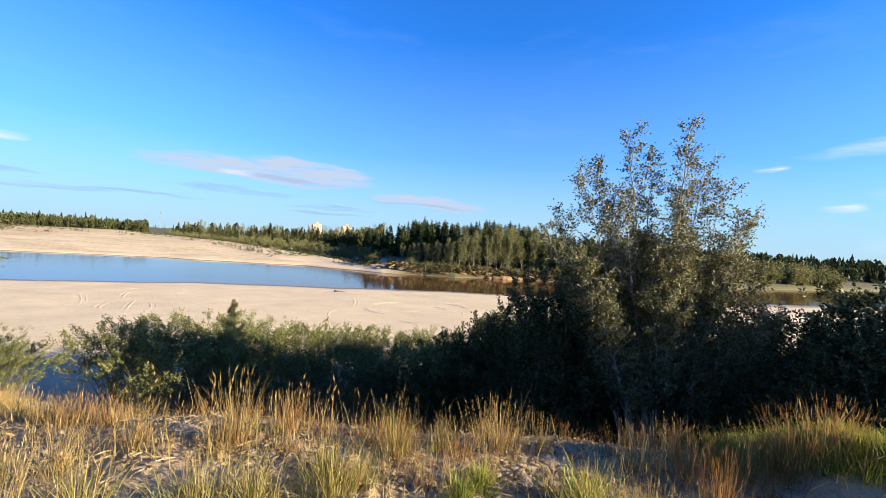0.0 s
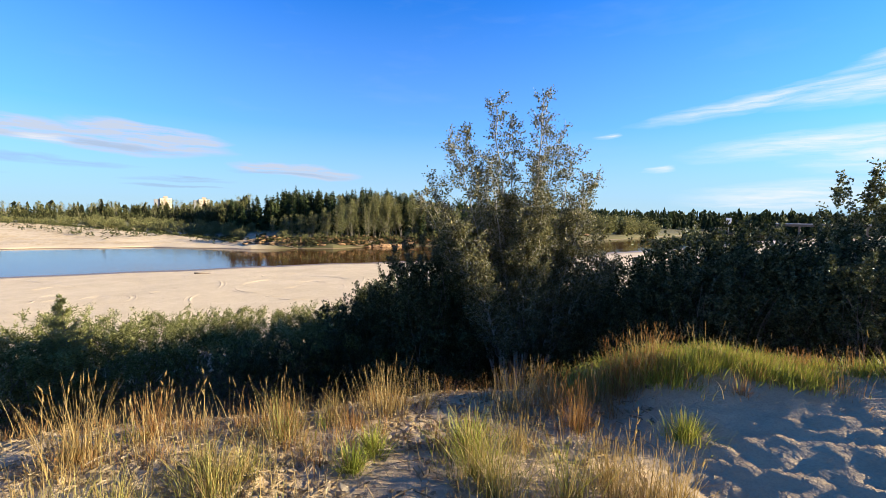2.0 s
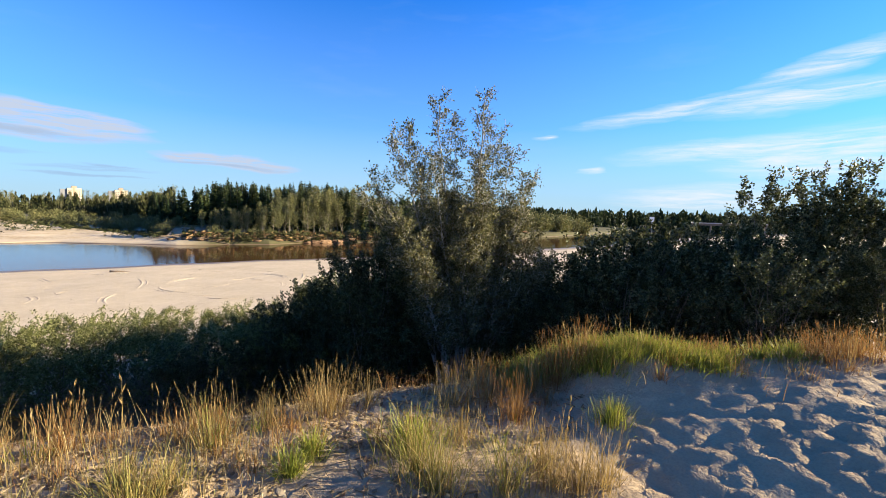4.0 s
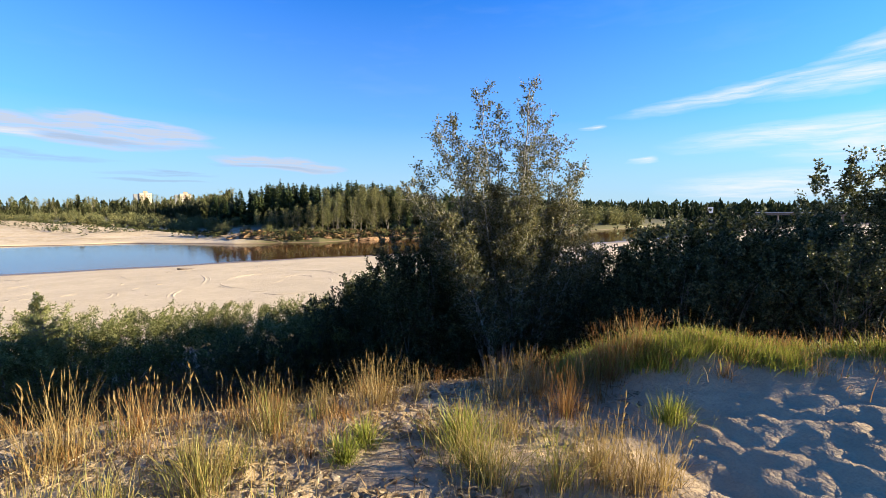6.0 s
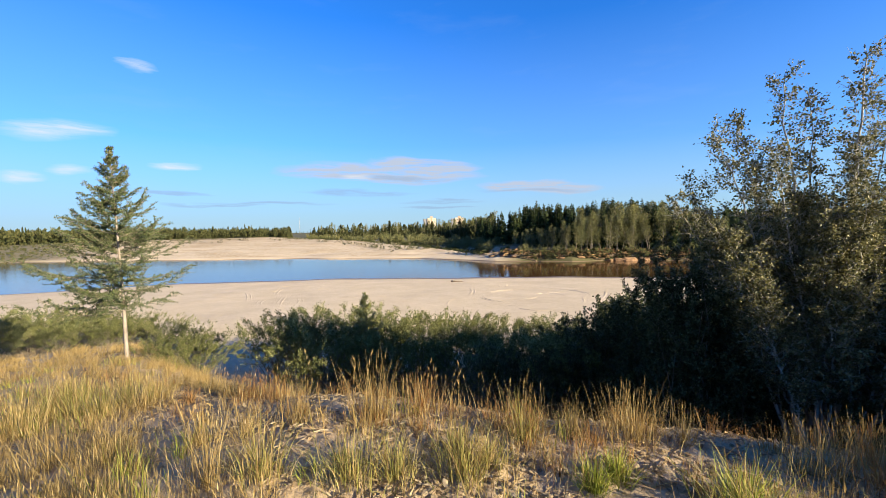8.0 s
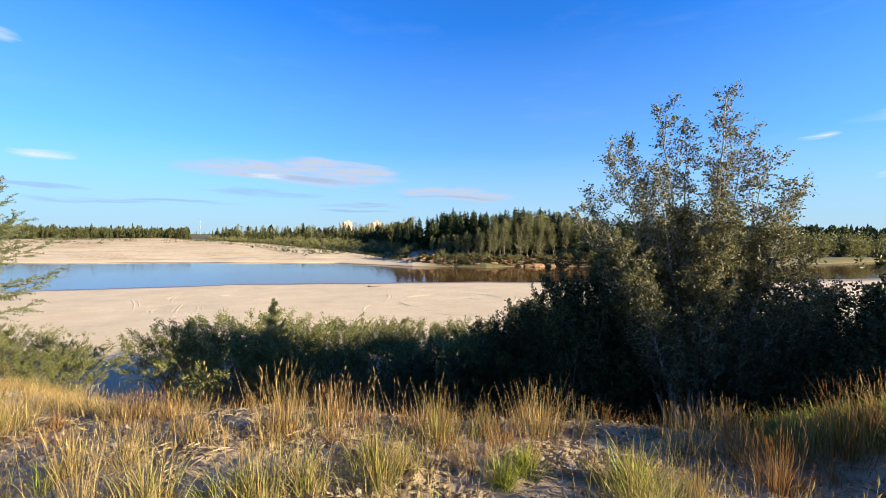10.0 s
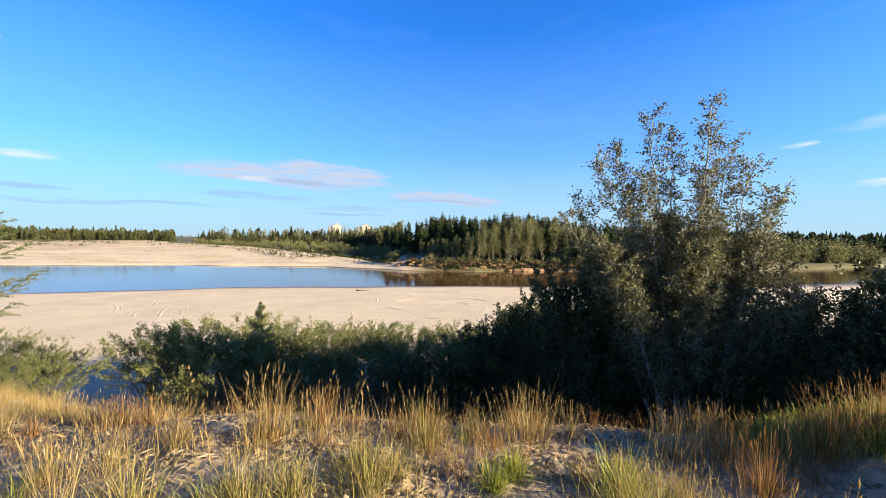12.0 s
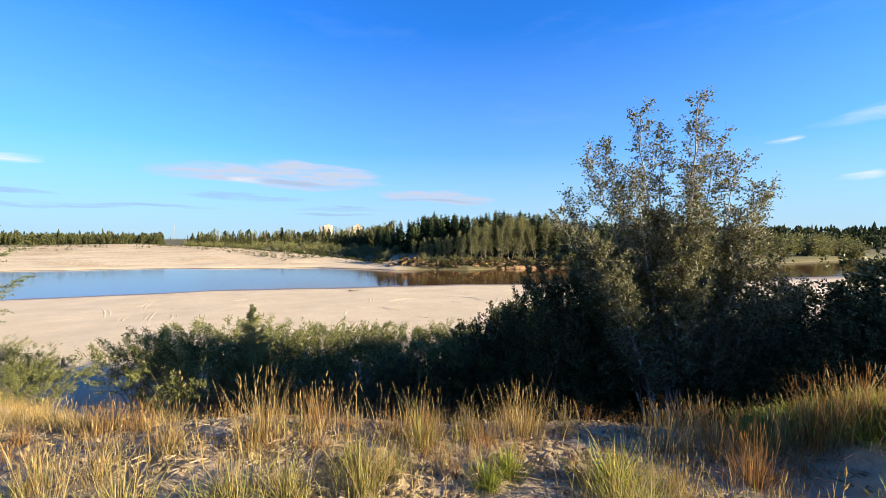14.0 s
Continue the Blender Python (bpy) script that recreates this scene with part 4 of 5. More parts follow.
woods("bank_brush", "tangled olive brush along the edge of the far bank", 650, 16, brush_place, M_OLIVE, 12, squat=4.5)
woods("dead_brush", "rust-brown dead brush along the edge of the far bank", 420, 18, brush_place, M_DEAD, 10, squat=4.5)
woods("bank_scrub", "low brownish scrub on the overgrown far bank", 900, 15, bank_place, M_OLIVE, 10, squat=4.5)
woods("bar_scrub", "low dull-green scrub in drifts on the pale sand bar", 1700, 14, scrub_place, M_OLIVE, 9, squat=4.5)
woods("mixed_thicket", "dense olive mixed thicket along the back of the sand bar", 900, 9, bar_place, M_OLIVE)

# ---------------------------------------------------------------- far buildings and mast


def box(v, f, x0, x1, y0, y1, z0, z1):
    c = len(v)
    v += [(x0, y0, z0), (x1, y0, z0), (x1, y1, z0), (x0, y1, z0), (x0, y0, z1), (x1, y0, z1), (x1, y1, z1), (x0, y1, z1)]
    f += [(c, c + 3, c + 2, c + 1), (c + 4, c + 5, c + 6, c + 7), (c, c + 1, c + 5, c + 4), (c + 1, c + 2, c + 6, c + 5), (c + 2, c + 3, c + 7, c + 6), (c + 3, c, c + 4, c + 7)]


def boxes(name, rows, mat):
    v, f = [], []
    for r in rows:
        box(v, f, *r)
    return mesh_of(name, v, f, [mat])


def tower(azimuth, r, top):
    x, y = polar(azimuth, r)
    t = thing("apartment_tower", (x, y, -1), "pale high-rise apartment tower with grey side wing beyond the woods", "building", "apartment towers", turn=-azimuth + 4)
    H = top + 1
    part("wall", boxes("tower_wall", [(-5, 12, -9, 9, 0, H)], M_WALL), t)
    part("side_wing", boxes("tower_wing", [(-13, -5.1, -7, 8, 0, H - 1.2)], M_WALLSHADE), t, "side wing with its shade put into the grey")
    part("stair_strip", boxes("tower_strip", [(1.8, 4.6, -9.5, -9.01, 0, H + 2.5)], M_BROWN), t, "brown stairwell strip")
    part("roof", boxes("tower_roof", [(-5.3, 12.3, -9.3, 9.3, H + 0.01, H + 0.6)], M_CONC), t)
    part("lift_house", boxes("tower_lift", [(0.5, 6.5, -5, 2, H + 0.62, H + 4.0)], M_BROWN), t)
    me = boxes("tower_window", [(-0.75, 0.75, -0.06, 0.06, -0.7, 0.7)], M_PANE)
    for fl in range(1, int(H / 3)):
        for wx in (-3.3, -0.6, 6.3, 9.0):
            o = part("window", me, t)
            o.location = (wx, -9.02, fl * 3.0 + 0.4)
    return t


tower(-15.6, 880, 27.0)
tower(-11.8, 880, 27.0)


def mast(azimuth, r, height, wide):
    x, y = polar(azimuth, r)
    t = thing("lattice_mast", (x, y, -1.2), "thin steel lattice mast on the horizon", "mast")
    legs = []
    for k in range(4):
        a = k * math.pi / 2 + 0.6
        o = [[wide * math.cos(a), wide * math.sin(a), 0, wide * 0.12 * math.cos(a), wide * 0.12 * math.sin(a), height, 0.10, 0.07]]
        v, f = tubes(o, 5)
        part("leg", mesh_of("mast_leg", v, f, [M_STEEL]), t)
        legs.append(a)
    br = []
    for i in range(9):
        z0, z1 = height * i / 9, height * (i + 1) / 9
        w0, w1 = wide * (1 - 0.88 * i / 9), wide * (1 - 0.88 * (i + 1) / 9)
        for k in range(4):
            a, b = legs[k], legs[(k + 1) % 4]
            br.append([w0 * math.cos(a), w0 * math.sin(a), z0, w1 * math.cos(b), w1 * math.sin(b), z1, 0.05, 0.05])
    v, f = tubes(br, 4)
    part("bracing", mesh_of("mast_bracing", v, f, [M_STEEL]), t)


mast(-32.7, 1100, 40, 1.3)
mast(-36.5, 1250, 24, 1.0)

# ---------------------------------------------------------------- grass


def spot(x, y):
    """The height of the ground with its small relief."""
    z = ground_z(x, y)
    return z + relief(x, y, z, math.hypot(x, y))


def blades(base, height, lean, turn, width, g, steps=4, curl=1.0):
    """Curved, tapering blades. base: places; height, lean (radians), turn (radians), width: one of each for a blade."""
    n = len(base)
    t = np.linspace(0, 1, steps + 1)[None, :]
    out = np.stack([np.cos(turn), np.sin(turn), np.zeros(n)], 1)
    ang = lean[:, None] * (0.35 + curl * 0.95 * t)
    ds = height[:, None] / steps
    hor = np.concatenate([np.zeros((n, 1)), np.cumsum(np.sin(ang[:, :-1]) * ds, 1)], 1)
    ver = np.concatenate([np.zeros((n, 1)), np.cumsum(np.cos(ang[:, :-1]) * ds, 1)], 1)
    mid = base[:, None] + out[:, None] * hor[..., None] + np.array([0, 0, 1.0]) * ver[..., None]
    tw = turn + np.pi / 2 + g.normal(size=n) * 0.9
    side = np.stack([np.cos(tw), np.sin(tw), np.zeros(n)], 1)
    w = width[:, None] * 0.5 * np.clip(1.15 - t ** 1.6, 0.12, 1)
    a, b = mid + side[:, None] * w[..., None], mid - side[:, None] * w[..., None]
    v = np.stack([a, b], 2).reshape(n, -1, 3)
    k = 2 * (steps + 1)
    i = np.arange(steps) * 2
    f = np.stack([i, i + 1, i + 3, i + 2], -1)
    f = (np.arange(n)[:, None, None] * k + f[None]).reshape(-1, 4)
    return v.reshape(-1, 3), f, mid[:, -1], unit(mid[:, -1] - mid[:, -2])


def heads(tip, d, length, width, g):
    """Seed heads: slim crossed spindles at the ends of the stalks."""
    n = len(tip)
    s1 = unit(np.cross(d, g.normal(size=(n, 3))))
    s2 = np.cross(d, s1)
    L, W = length[:, None], width[:, None]
    p = [tip - d * L * 0.1, tip + d * L]
    rows = []
    for s in (s1, s2):
        rows.append(np.stack([p[0], tip + d * L * 0.4 + s * W, p[1], tip + d * L * 0.4 - s * W], 1))
    v = np.concatenate(rows, 1).reshape(-1, 3)
    return v, np.arange(n * 8).reshape(-1, 4)


def join(pieces):
    v, f, c = [], [], 0
    for a, b in pieces:
        v.append(a)
        f.append(np.asarray(b) + c)
        c += len(a)
    return np.concatenate(v), np.concatenate(f)


def tuft_pieces(g, centre, height, radius, count, seedy, wide=0.0045, droop=1.0, steps=4):
    """Blades and stalks of one tuft round a centre."""
    a = g.random(count) * 2 * np.pi
    rad = radius * 0.56 * np.abs(g.normal(size=count)) ** 1.1
    base = np.stack([centre[0] + rad * np.cos(a), centre[1] + rad * np.sin(a), np.full(count, centre[2] - 0.015)], 1)
    h = height * g.beta(2.2, 1.9, count) + 0.03
    lean = np.abs(g.normal(size=count)) * 0.42 * droop + 0.35 * np.minimum(rad / max(radius, 0.01), 1)
    flop = g.random(count) < 0.24
    lean = np.where(flop, lean + g.uniform(0.5, 1.1, count), lean)
    v, f, _, _ = blades(base, h, np.clip(lean, 0, 1.6), a + g.normal(size=count) * 0.7, g.uniform(0.6, 1.3, count) * wide, g, steps)
    out = [(v, f)]
    m = max(2, int(count * seedy))
    a = g.random(m) * 2 * np.pi
    rad = radius * 0.6 * np.sqrt(g.random(m))
    base = np.stack([centre[0] + rad * np.cos(a), centre[1] + rad * np.sin(a), np.full(m, centre[2] - 0.015)], 1)
    h = height * g.uniform(0.55, 0.86, m)
    v, f, tip, d = blades(base, h, np.abs(g.normal(size=m)) * 0.16 + 0.25 * rad / max(radius, 0.01), a, np.full(m, wide * 0.62), g, 4, 0.6)
    hv, hf = heads(tip, d, height * g.uniform(0.10, 0.2, m), g.uniform(0.0018, 0.0036, m), g)
    return out, [(v, f), (hv, hf)]


# tufts: azimuth, distance, height, half width
DRY_TUFTS = [(-23.7, 3.65, 0.62, 0.21), (3.5, 3.6, 0.34, 0.12), (10.8, 3.6, 0.51, 0.31), (16.4, 3.8, 0.35, 0.1), (28.7, 3.75, 0.41, 0.27), (-40.2, 3.85, 0.48,
             0.22), (-33.6, 3.85, 0.44, 0.13), (29.7, 3.15, 0.3, 0.19), (-44.9, 3.95, 0.38, 0.17), (42.4, 2.7, 0.44, 0.16), (-44.1, 3.1, 0.63, 0.13), (-57.9, 4.65,
             0.51, 0.28), (-60.2, 6.05, 0.63, 0.35), (-53.1, 4.25, 0.46, 0.23), (-50.4, 5.65, 0.37, 0.31), (31.8, 4.25, 0.41, 0.26), (38.8, 4.1, 0.47, 0.22),
             (44.5, 4.2, 0.55, 0.19), (46.0, 2.7, 0.54, 0.2), (49.1, 2.8, 0.44, 0.15), (40.8, 2.85, 0.43, 0.17), (-43.2, 6.2, 0.37, 0.28), (-41.0, 5.5, 0.31,
             0.23), (-44.8, 7.05, 0.34, 0.31)]
RUST_TUFTS = [(33.6, 3.85, 0.48, 0.22), (37.0, 3.5, 0.46, 0.19), (-17.1, 3.85, 0.4, 0.15), (42.1, 4.1, 0.57, 0.22), (45.9, 4.3, 0.5, 0.22), (68.6, 5.1, 0.3, 0.23),
              (70.2, 5.2, 0.36, 0.23), (71.7, 5.25, 0.3, 0.22), (-38.7, 5.15, 0.33, 0.25), (-36.2, 4.9, 0.32, 0.22)]
MIXED_TUFTS = [(-3.2, 3.35, 0.46, 0.18), (-11.3, 2.75, 0.41, 0.3), (26.7, 2.55, 0.55, 0.22), (36.3, 2.6, 0.54, 0.22), (-12.1, 3.05, 0.31, 0.21), (-7.6, 2.9, 0.28,
               0.17), (-38.4, 3.0, 0.45, 0.17), (-27.1, 2.8, 0.42, 0.28), (-20.9, 2.75, 0.42, 0.23), (23.4, 2.65, 0.41, 0.19), (-58.0, 6.6, 0.5, 0.3), (-55.5, 6.3, 0.52, 0.3), (-53.5, 6.0, 0.45, 0.28), (-51.5, 6.4, 0.4, 0.28), (-56.5, 7.2, 0.5, 0.3), (-60.5, 6.2, 0.5, 0.3), (-49.5, 6.0, 0.36, 0.25)]
GREEN_TUFTS = [(22.7, 3.0, 0.38, 0.21), (8.9, 3.0, 0.24, 0.12), (49.6, 3.55, 0.23, 0.14), (6.2, 2.8, 0.26, 0.08), (61.3, 4.85, 0.17, 0.22), (64.2, 4.95, 0.15, 0.18), (66.9, 5.05, 0.18, 0.2), (59.0, 4.75, 0.18, 0.22)]
# short thick grass over the sandy mound: along its crest and down its near face
gq = np.random.default_rng(17)
for k in range(46):
    al = -0.95 + 1.9 * (k + gq.random()) / 46
    ac = gq.uniform(-0.32 + 0.28 * float(smooth(al, -0.1, 0.5)), 0.32)
    gx, gy = 3.35 + 0.654 * al + 0.756 * ac, 2.92 - 0.756 * al + 0.654 * ac
    GREEN_TUFTS.append((math.degrees(math.atan2(gx, gy)), math.hypot(gx, gy), gq.uniform(0.17, 0.25) * (1 - 0.35 * max(al, 0)), gq.uniform(0.15, 0.24)))
TUFTS = [(*q, k) for k, rows in (("d", DRY_TUFTS), ("r", RUST_TUFTS), ("m", MIXED_TUFTS), ("g", GREEN_TUFTS)) for q in rows]
WORDS = {"d": "tuft of dry golden grass with seed heads on the sand", "r": "tuft of rust-brown dry grass at the bank's edge", "m": "tuft of grass, green at its base and straw-yellow above", "g": "thick tuft of yellow-green grass on the sandy mound"}
gg = np.random.default_rng(404)
for az_, r_, h_, w_, kind in TUFTS:
    x, y = polar(az_, r_)
    z = spot(x, y)
    t = thing("grass_tuft", (x, y, z), WORDS[kind], "grass tuft", "grass tufts")
    count = int(np.clip(900 * w_ + 60, 110, 400) * {"d": 0.7, "r": 0.75, "m": 0.65, "g": 2.0}[kind])
    bl, st = tuft_pieces(gg, (0, 0, 0), h_, w_, count, {"d": 0.16, "r": 0.22, "m": 0.08, "g": 0.04}[kind], {"d": 0.0036, "r": 0.0034, "m": 0.0042, "g": 0.0050}[kind], {"d": 0.8, "r": 0.75, "m": 1.0, "g": 1.35}[kind])
    v, f = join(bl)
    many = part("foliage", mesh_of("tuft_foliage", v, f, [{"d": M_DRY, "r": M_RUST, "m": M_SAGE, "g": M_GREEN}[kind]]), t)
    tagged(many, kind="stuff")
    v, f = join(st)
    many = part("seed_spray", mesh_of("tuft_seed_spray", v, f, [M_RUST if kind == "r" else M_DRY]), t)
    tagged(many, kind="stuff")
    if kind == "m":
        b2, s2 = tuft_pieces(gg, (0, 0, 0), h_ * 1.08, w_, count // 2, 0.05, 0.004, 0.9)
        v, f = join(b2)
        part("dry_foliage", mesh_of("tuft_dry_foliage", v, f, [M_DRY]), t, "straw-yellow dead blades")

# single tall stalks with heavy heads against the dark bushes
for az_, r_, h_, hl in [(-11.9, 4.0, 0.52, 0.10), (-31.5, 3.9, 0.68, 0.06), (-16.6, 4.0, 0.52, 0.08), (-26.5, 3.7, 0.6, 0.09), (-24.8, 3.9, 0.6, 0.10), (-35.4, 3.8, 0.5, 0.12), (-30.2, 3.3, 0.52, 0.12),
                        (44.0, 3.2, 0.42, 0.09), (47.0, 5.0, 0.62, 0.10), (50.2, 5.1, 0.60, 0.10), (30.5, 2.9, 0.42, 0.10), (38.5, 2.8, 0.48, 0.10), (5.0, 2.8, 0.40, 0.08), (-43.0, 4.0, 0.55, 0.10)]:
    x, y = polar(az_, r_)
    t = thing("grass_stalk", (x, y, spot(x, y)), "tall single dry grass stalk with a pale seed head", "grass stalk", "tall stalks")
    h_ *= 0.86
    one = np.zeros((1, 3))
    v, f, tip, d = blades(one, np.array([h_]), np.array([0.16]), gg.random(1) * 6.28, np.array([0.006]), gg, 7, 1.2)
    part("stem", mesh_of("stalk_stem", v, f, [M_DRY]), t)
    hs = [heads(tip - d * hl * (0.9 * k), unit(d + gg.normal(size=(1, 3)) * 0.25), np.array([hl * 0.7]), np.array([0.0075]), gg) for k in range(3)]
    v, f = join(hs)
    tagged(part("seed_head", mesh_of("stalk_head", v, f, [M_DRY]), t, "pale feathery seed head"), kind="stuff")


def meadow(name, label, places, mat, head_mat, g, height, count, seedy, wide, droop):
    body, spray = [], []
    for x, y, k in places:
        b, s = tuft_pieces(g, (x, y, spot(x, y)), height * k, 0.10 + 0.22 * g.random(), count, seedy, wide, droop, 3)
        body += b
        spray += s
    v, f = join(body)
    v2, f2 = join(spray)
    slots = np.concatenate([np.zeros(len(f)), np.ones(len(f2))])
    me = mesh_of(name, np.concatenate([v, v2]), np.concatenate([f, f2 + len(v)]).astype(int), [mat, head_mat], slots)
    return tagged(new(name, me), label, "grass", kind="stuff")


def scatter(g, n, keep):
    out = []
    while len(out) < n:
        a, r = g.uniform(-78, 82), 2.1 + 12.5 * g.random() ** 1.6
        x, y = polar(a, r)
        s = y - float(np.interp(x, RIM_X, RIM_Y))
        p = keep(a, r, s, noise.noise(Vector((x * 0.9, y * 0.9, 4))))
        if g.random() < p:
            out.append((x, y, g.uniform(0.65, 1.15)))
    return out


gm_ = np.random.default_rng(91)


def fringe(a, r, s, n):
    # the unbroken edge of the bank, open in one sandy place
    if 13 < a < 23 and s < 0.5:
        return 0.02
    return (0.9 if -0.85 < s < 0.15 else 0.25 if 0.15 <= s < 0.8 else 0.0) * (0.5 + n)


def straw(a, r, s, n):
    left = np.clip((-a - 30) / 16, 0, 1)
    if s > 0.5:
        return 0.9 * left * (s < 5) * (r < 13.5) * (a < -44 or s < 1.5)
    return np.clip(left * (0.72 + 1.0 * n) * (0.10 if a > -50 and r < 5.5 else 1), 0, 1) if left > 0 else 0.0


def sparse(a, r, s, n):
    if a > 40 or s > -0.2:
        return 0.0
    return np.clip(0.2 + 1.3 * n, 0, 1) * (1 if a < 8 else 0.5)


meadow("edge_grass", "rust and straw coloured grass along the edge of the bank", scatter(gm_, 120, fringe), M_RUST, M_RUST, gm_, 0.24, 52, 0.22, 0.004, 0.8)
meadow("golden_grass", "dry golden grass along the sandy bank", scatter(gm_, 50, fringe), M_DRY, M_DRY, gm_, 0.19, 36, 0.16, 0.0042, 0.9)
meadow("meadow_grass", "dense dry golden grass sloping towards the larch", scatter(gm_, 560, straw), M_DRY, M_DRY, gm_, 0.29, 95, 0.04, 0.0028, 1.45)
meadow("sparse_grass", "sparse straw and green blades standing in the sand", scatter(gm_, 60, sparse), M_DRY, M_DRY, gm_, 0.22, 12, 0.12, 0.0042, 1.2)
meadow("seed_stalks", "thin dry stalks with seed heads standing above the grass", scatter(gm_, 150, lambda a, r, s, n: max(fringe(a, r, s, n), 0.6 * sparse(a, r, s, n + 0.1), 0.25 * straw(a, r, s, n))), M_DRY, M_DRY, gm_, 0.46, 4, 1.0, 0.0044, 0.8)
meadow("green_grass", "scattered green blades among the dry grass", scatter(gm_, 75, lambda a, r, s, n: max(straw(a, r, s, n) * (0.9 if a < -50 else 0.4), sparse(a, r, s, n))), M_GREEN, M_DRY, gm_, 0.24, 45, 0.03, 0.0052, 1.2)


def far_slope(g, n):
    out = []
    for k in range(n):
        x, y = polar(g.uniform(-68, -44.5), g.uniform(12.5, 21.5))
        if noise.noise(Vector((x * 0.35, y * 0.35, 6))) > -0.12:
            out.append((x, y, g.uniform(0.6, 1.2)))
    return out


meadow("slope_grass", "pale dry grass on the slope beyond the larch", far_slope(gm_, 420), M_DRY, M_DRY, gm_, 0.34, 40, 0.06, 0.007, 1.3)


def litter(n, g):
    """Broken straw, curled dead leaves and crumbs lying on the sand."""
    v, f, c = [], [], 0
    k = 0
    while k < n:
        a, r = g.uniform(-62, 46), 2.2 + 4.5 * g.random() ** 1.5
        x, y = polar(a, r)
        s = y - float(np.interp(x, RIM_X, RIM_Y))
        if s > 1.0 or g.random() > 0.35 + 0.9 * noise.noise(Vector((x * 1.7, y * 1.7, 8))) + 0.5 * (s > -0.9):
            continue
        k += 1
        z = spot(x, y) + 0.006
        t = g.random() * 6.28
        L, W = (g.uniform(0.05, 0.18), g.uniform(0.003, 0.006)) if g.random() < 0.6 else (g.uniform(0.025, 0.06), g.uniform(0.012, 0.024))
        dx, dy = math.cos(t), math.sin(t)
        up = g.uniform(0.0, 0.04) * (1 if g.random() < 0.5 else 0.3)
        v += [(x - dx * L / 2 - dy * W / 2, y - dy * L / 2 + dx * W / 2, z), (x - dx * L / 2 + dy * W / 2, y - dy * L / 2 - dx * W / 2, z + 0.004),
              (x + dy * W, y - dx * W, z + up * 0.6 + 0.008), (x - dy * W, y + dx * W, z + up * 0.6), (x + dx * L / 2 + dy * W / 3, y + dy * L / 2 - dx * W / 3, z + up), (x + dx * L / 2 - dy * W / 3, y + dy * L / 2 + dx * W / 3, z + up * 0.8)]
        f += [(c, c + 1, c + 2, c + 3), (c + 3, c + 2, c + 4, c + 5)]
        c += 6
    return tagged(new("straw_litter", mesh_of("straw_litter", v, f, [M_LITTER])), "broken straw and curled dead leaves on the sand", "litter", kind="stuff")


litter(6500, np.random.default_rng(12))

# ---------------------------------------------------------------- beach, far bank and river's edge


def arc_track(cx, cy, rad, a0, a1, width=0.08, high=0.02, group="tyre marks"):
    """A ploughed-up ridge of sand left by a turning wheel, with a groove beside it."""
    n = 26
    v, f = [], []
    g = np.random.default_rng(int(abs(cx * 31 + cy * 17 + rad * 7)))
    prof = [(-1.6, -0.02), (-0.6, high * 0.5), (0.0, high), (0.5, high * 0.6), (1.5, -0.02)]
    for i in range(n + 1):
        a = radians(a0 + (a1 - a0) * i / n)
        end = max(math.sin(math.pi * i / n), 0.0) ** 0.3
        wob = max(0.0, 1 + 0.45 * g.normal())
        for o, h in prof:
            q = rad + o * width
            x, y = cx + q * math.cos(a), cy + q * math.sin(a)
            v.append((x, y, spot(x, y) + 0.004 + h * end * wob))
    m = len(prof)
    for i in range(n):
        for j in range(m - 1):
            f.append((i * m + j, i * m + j + 1, (i + 1) * m + j + 1, (i + 1) * m + j))
    # closed underneath
    b = len(v)
    v += [(x, y, z - 0.12) for x, y, z in v[:b]]
    f += [(b + a_, b + d_, b + c_, b + b_) for a_, b_, c_, d_ in f[:]]
    me = mesh_of("tyre_track", v, f, [LOOSE], smooth=True)
    return tagged(new("tyre_track", me), "curved ridge of churned sand made by wheels on the beach", "tyre track", group)


TRACKS = [(-0.42, 36.6, 4.92, -174.3, -124.5), (1.45, 36.3, 6.8, 167.8, 125.7), (-1.52, 38.11, 4.95, 103.8, -29.3), (-3.28, 34.48, 6.2, 11.3, -27.4), (-15.41, 31.91, 4.24, -9.0, 42.8), (-2.3, 32.06, 5.16, -154.1, -195.3), (-2.44, 35.6, 4.22, 58.4, 13.1), (-12.65, 46.8, 1.26, 90.7, -8.0), (-29.77, 39.36, 9.84, 61.0, 36.4), (1.06, 52.08, 17.1, -160.6, -146.7), (-18.69, 42.39, 24.04, -23.4, -3.7), (-21.81, 36.78, 15.12, 21.0, -2.3), (-16.51, 34.81, 2.28, -25.0, 2.5), (-28.71, 24.95, 10.44, 43.7, 22.7), (-11.27, 45.16, 17.18, -142.1, -161.0), (-57.63, 7.41, 40.02, 34.9, 44.7), (-17.63, 32.79, 6.07, -132.4, -169.3), (19.37, 54.27, 47.23, -147.0, -153.4)]
for tx, ty, tr_, ta, tb in TRACKS:
    arc_track(tx, ty, tr_, ta, tb)
    arc_track(tx, ty, tr_ + 0.32, ta + 0.2 * (tb - ta), tb - 0.15 * (tb - ta), 0.06, 0.014)

# short scuffs and dug-up places scattered over the beach
gk = np.random.default_rng(33)
for k in range(36):
    tx, ty = polar(gk.uniform(-37, 4), gk.uniform(29, 51))
    if ty < shores(tx)[0] - 3:
        ta = gk.uniform(0, 360)
        arc_track(tx, ty, gk.uniform(0.4, 1.6), ta, ta + gk.uniform(50, 130), gk.uniform(0.05, 0.09), gk.uniform(0.012, 0.028), "scuffs on the beach")


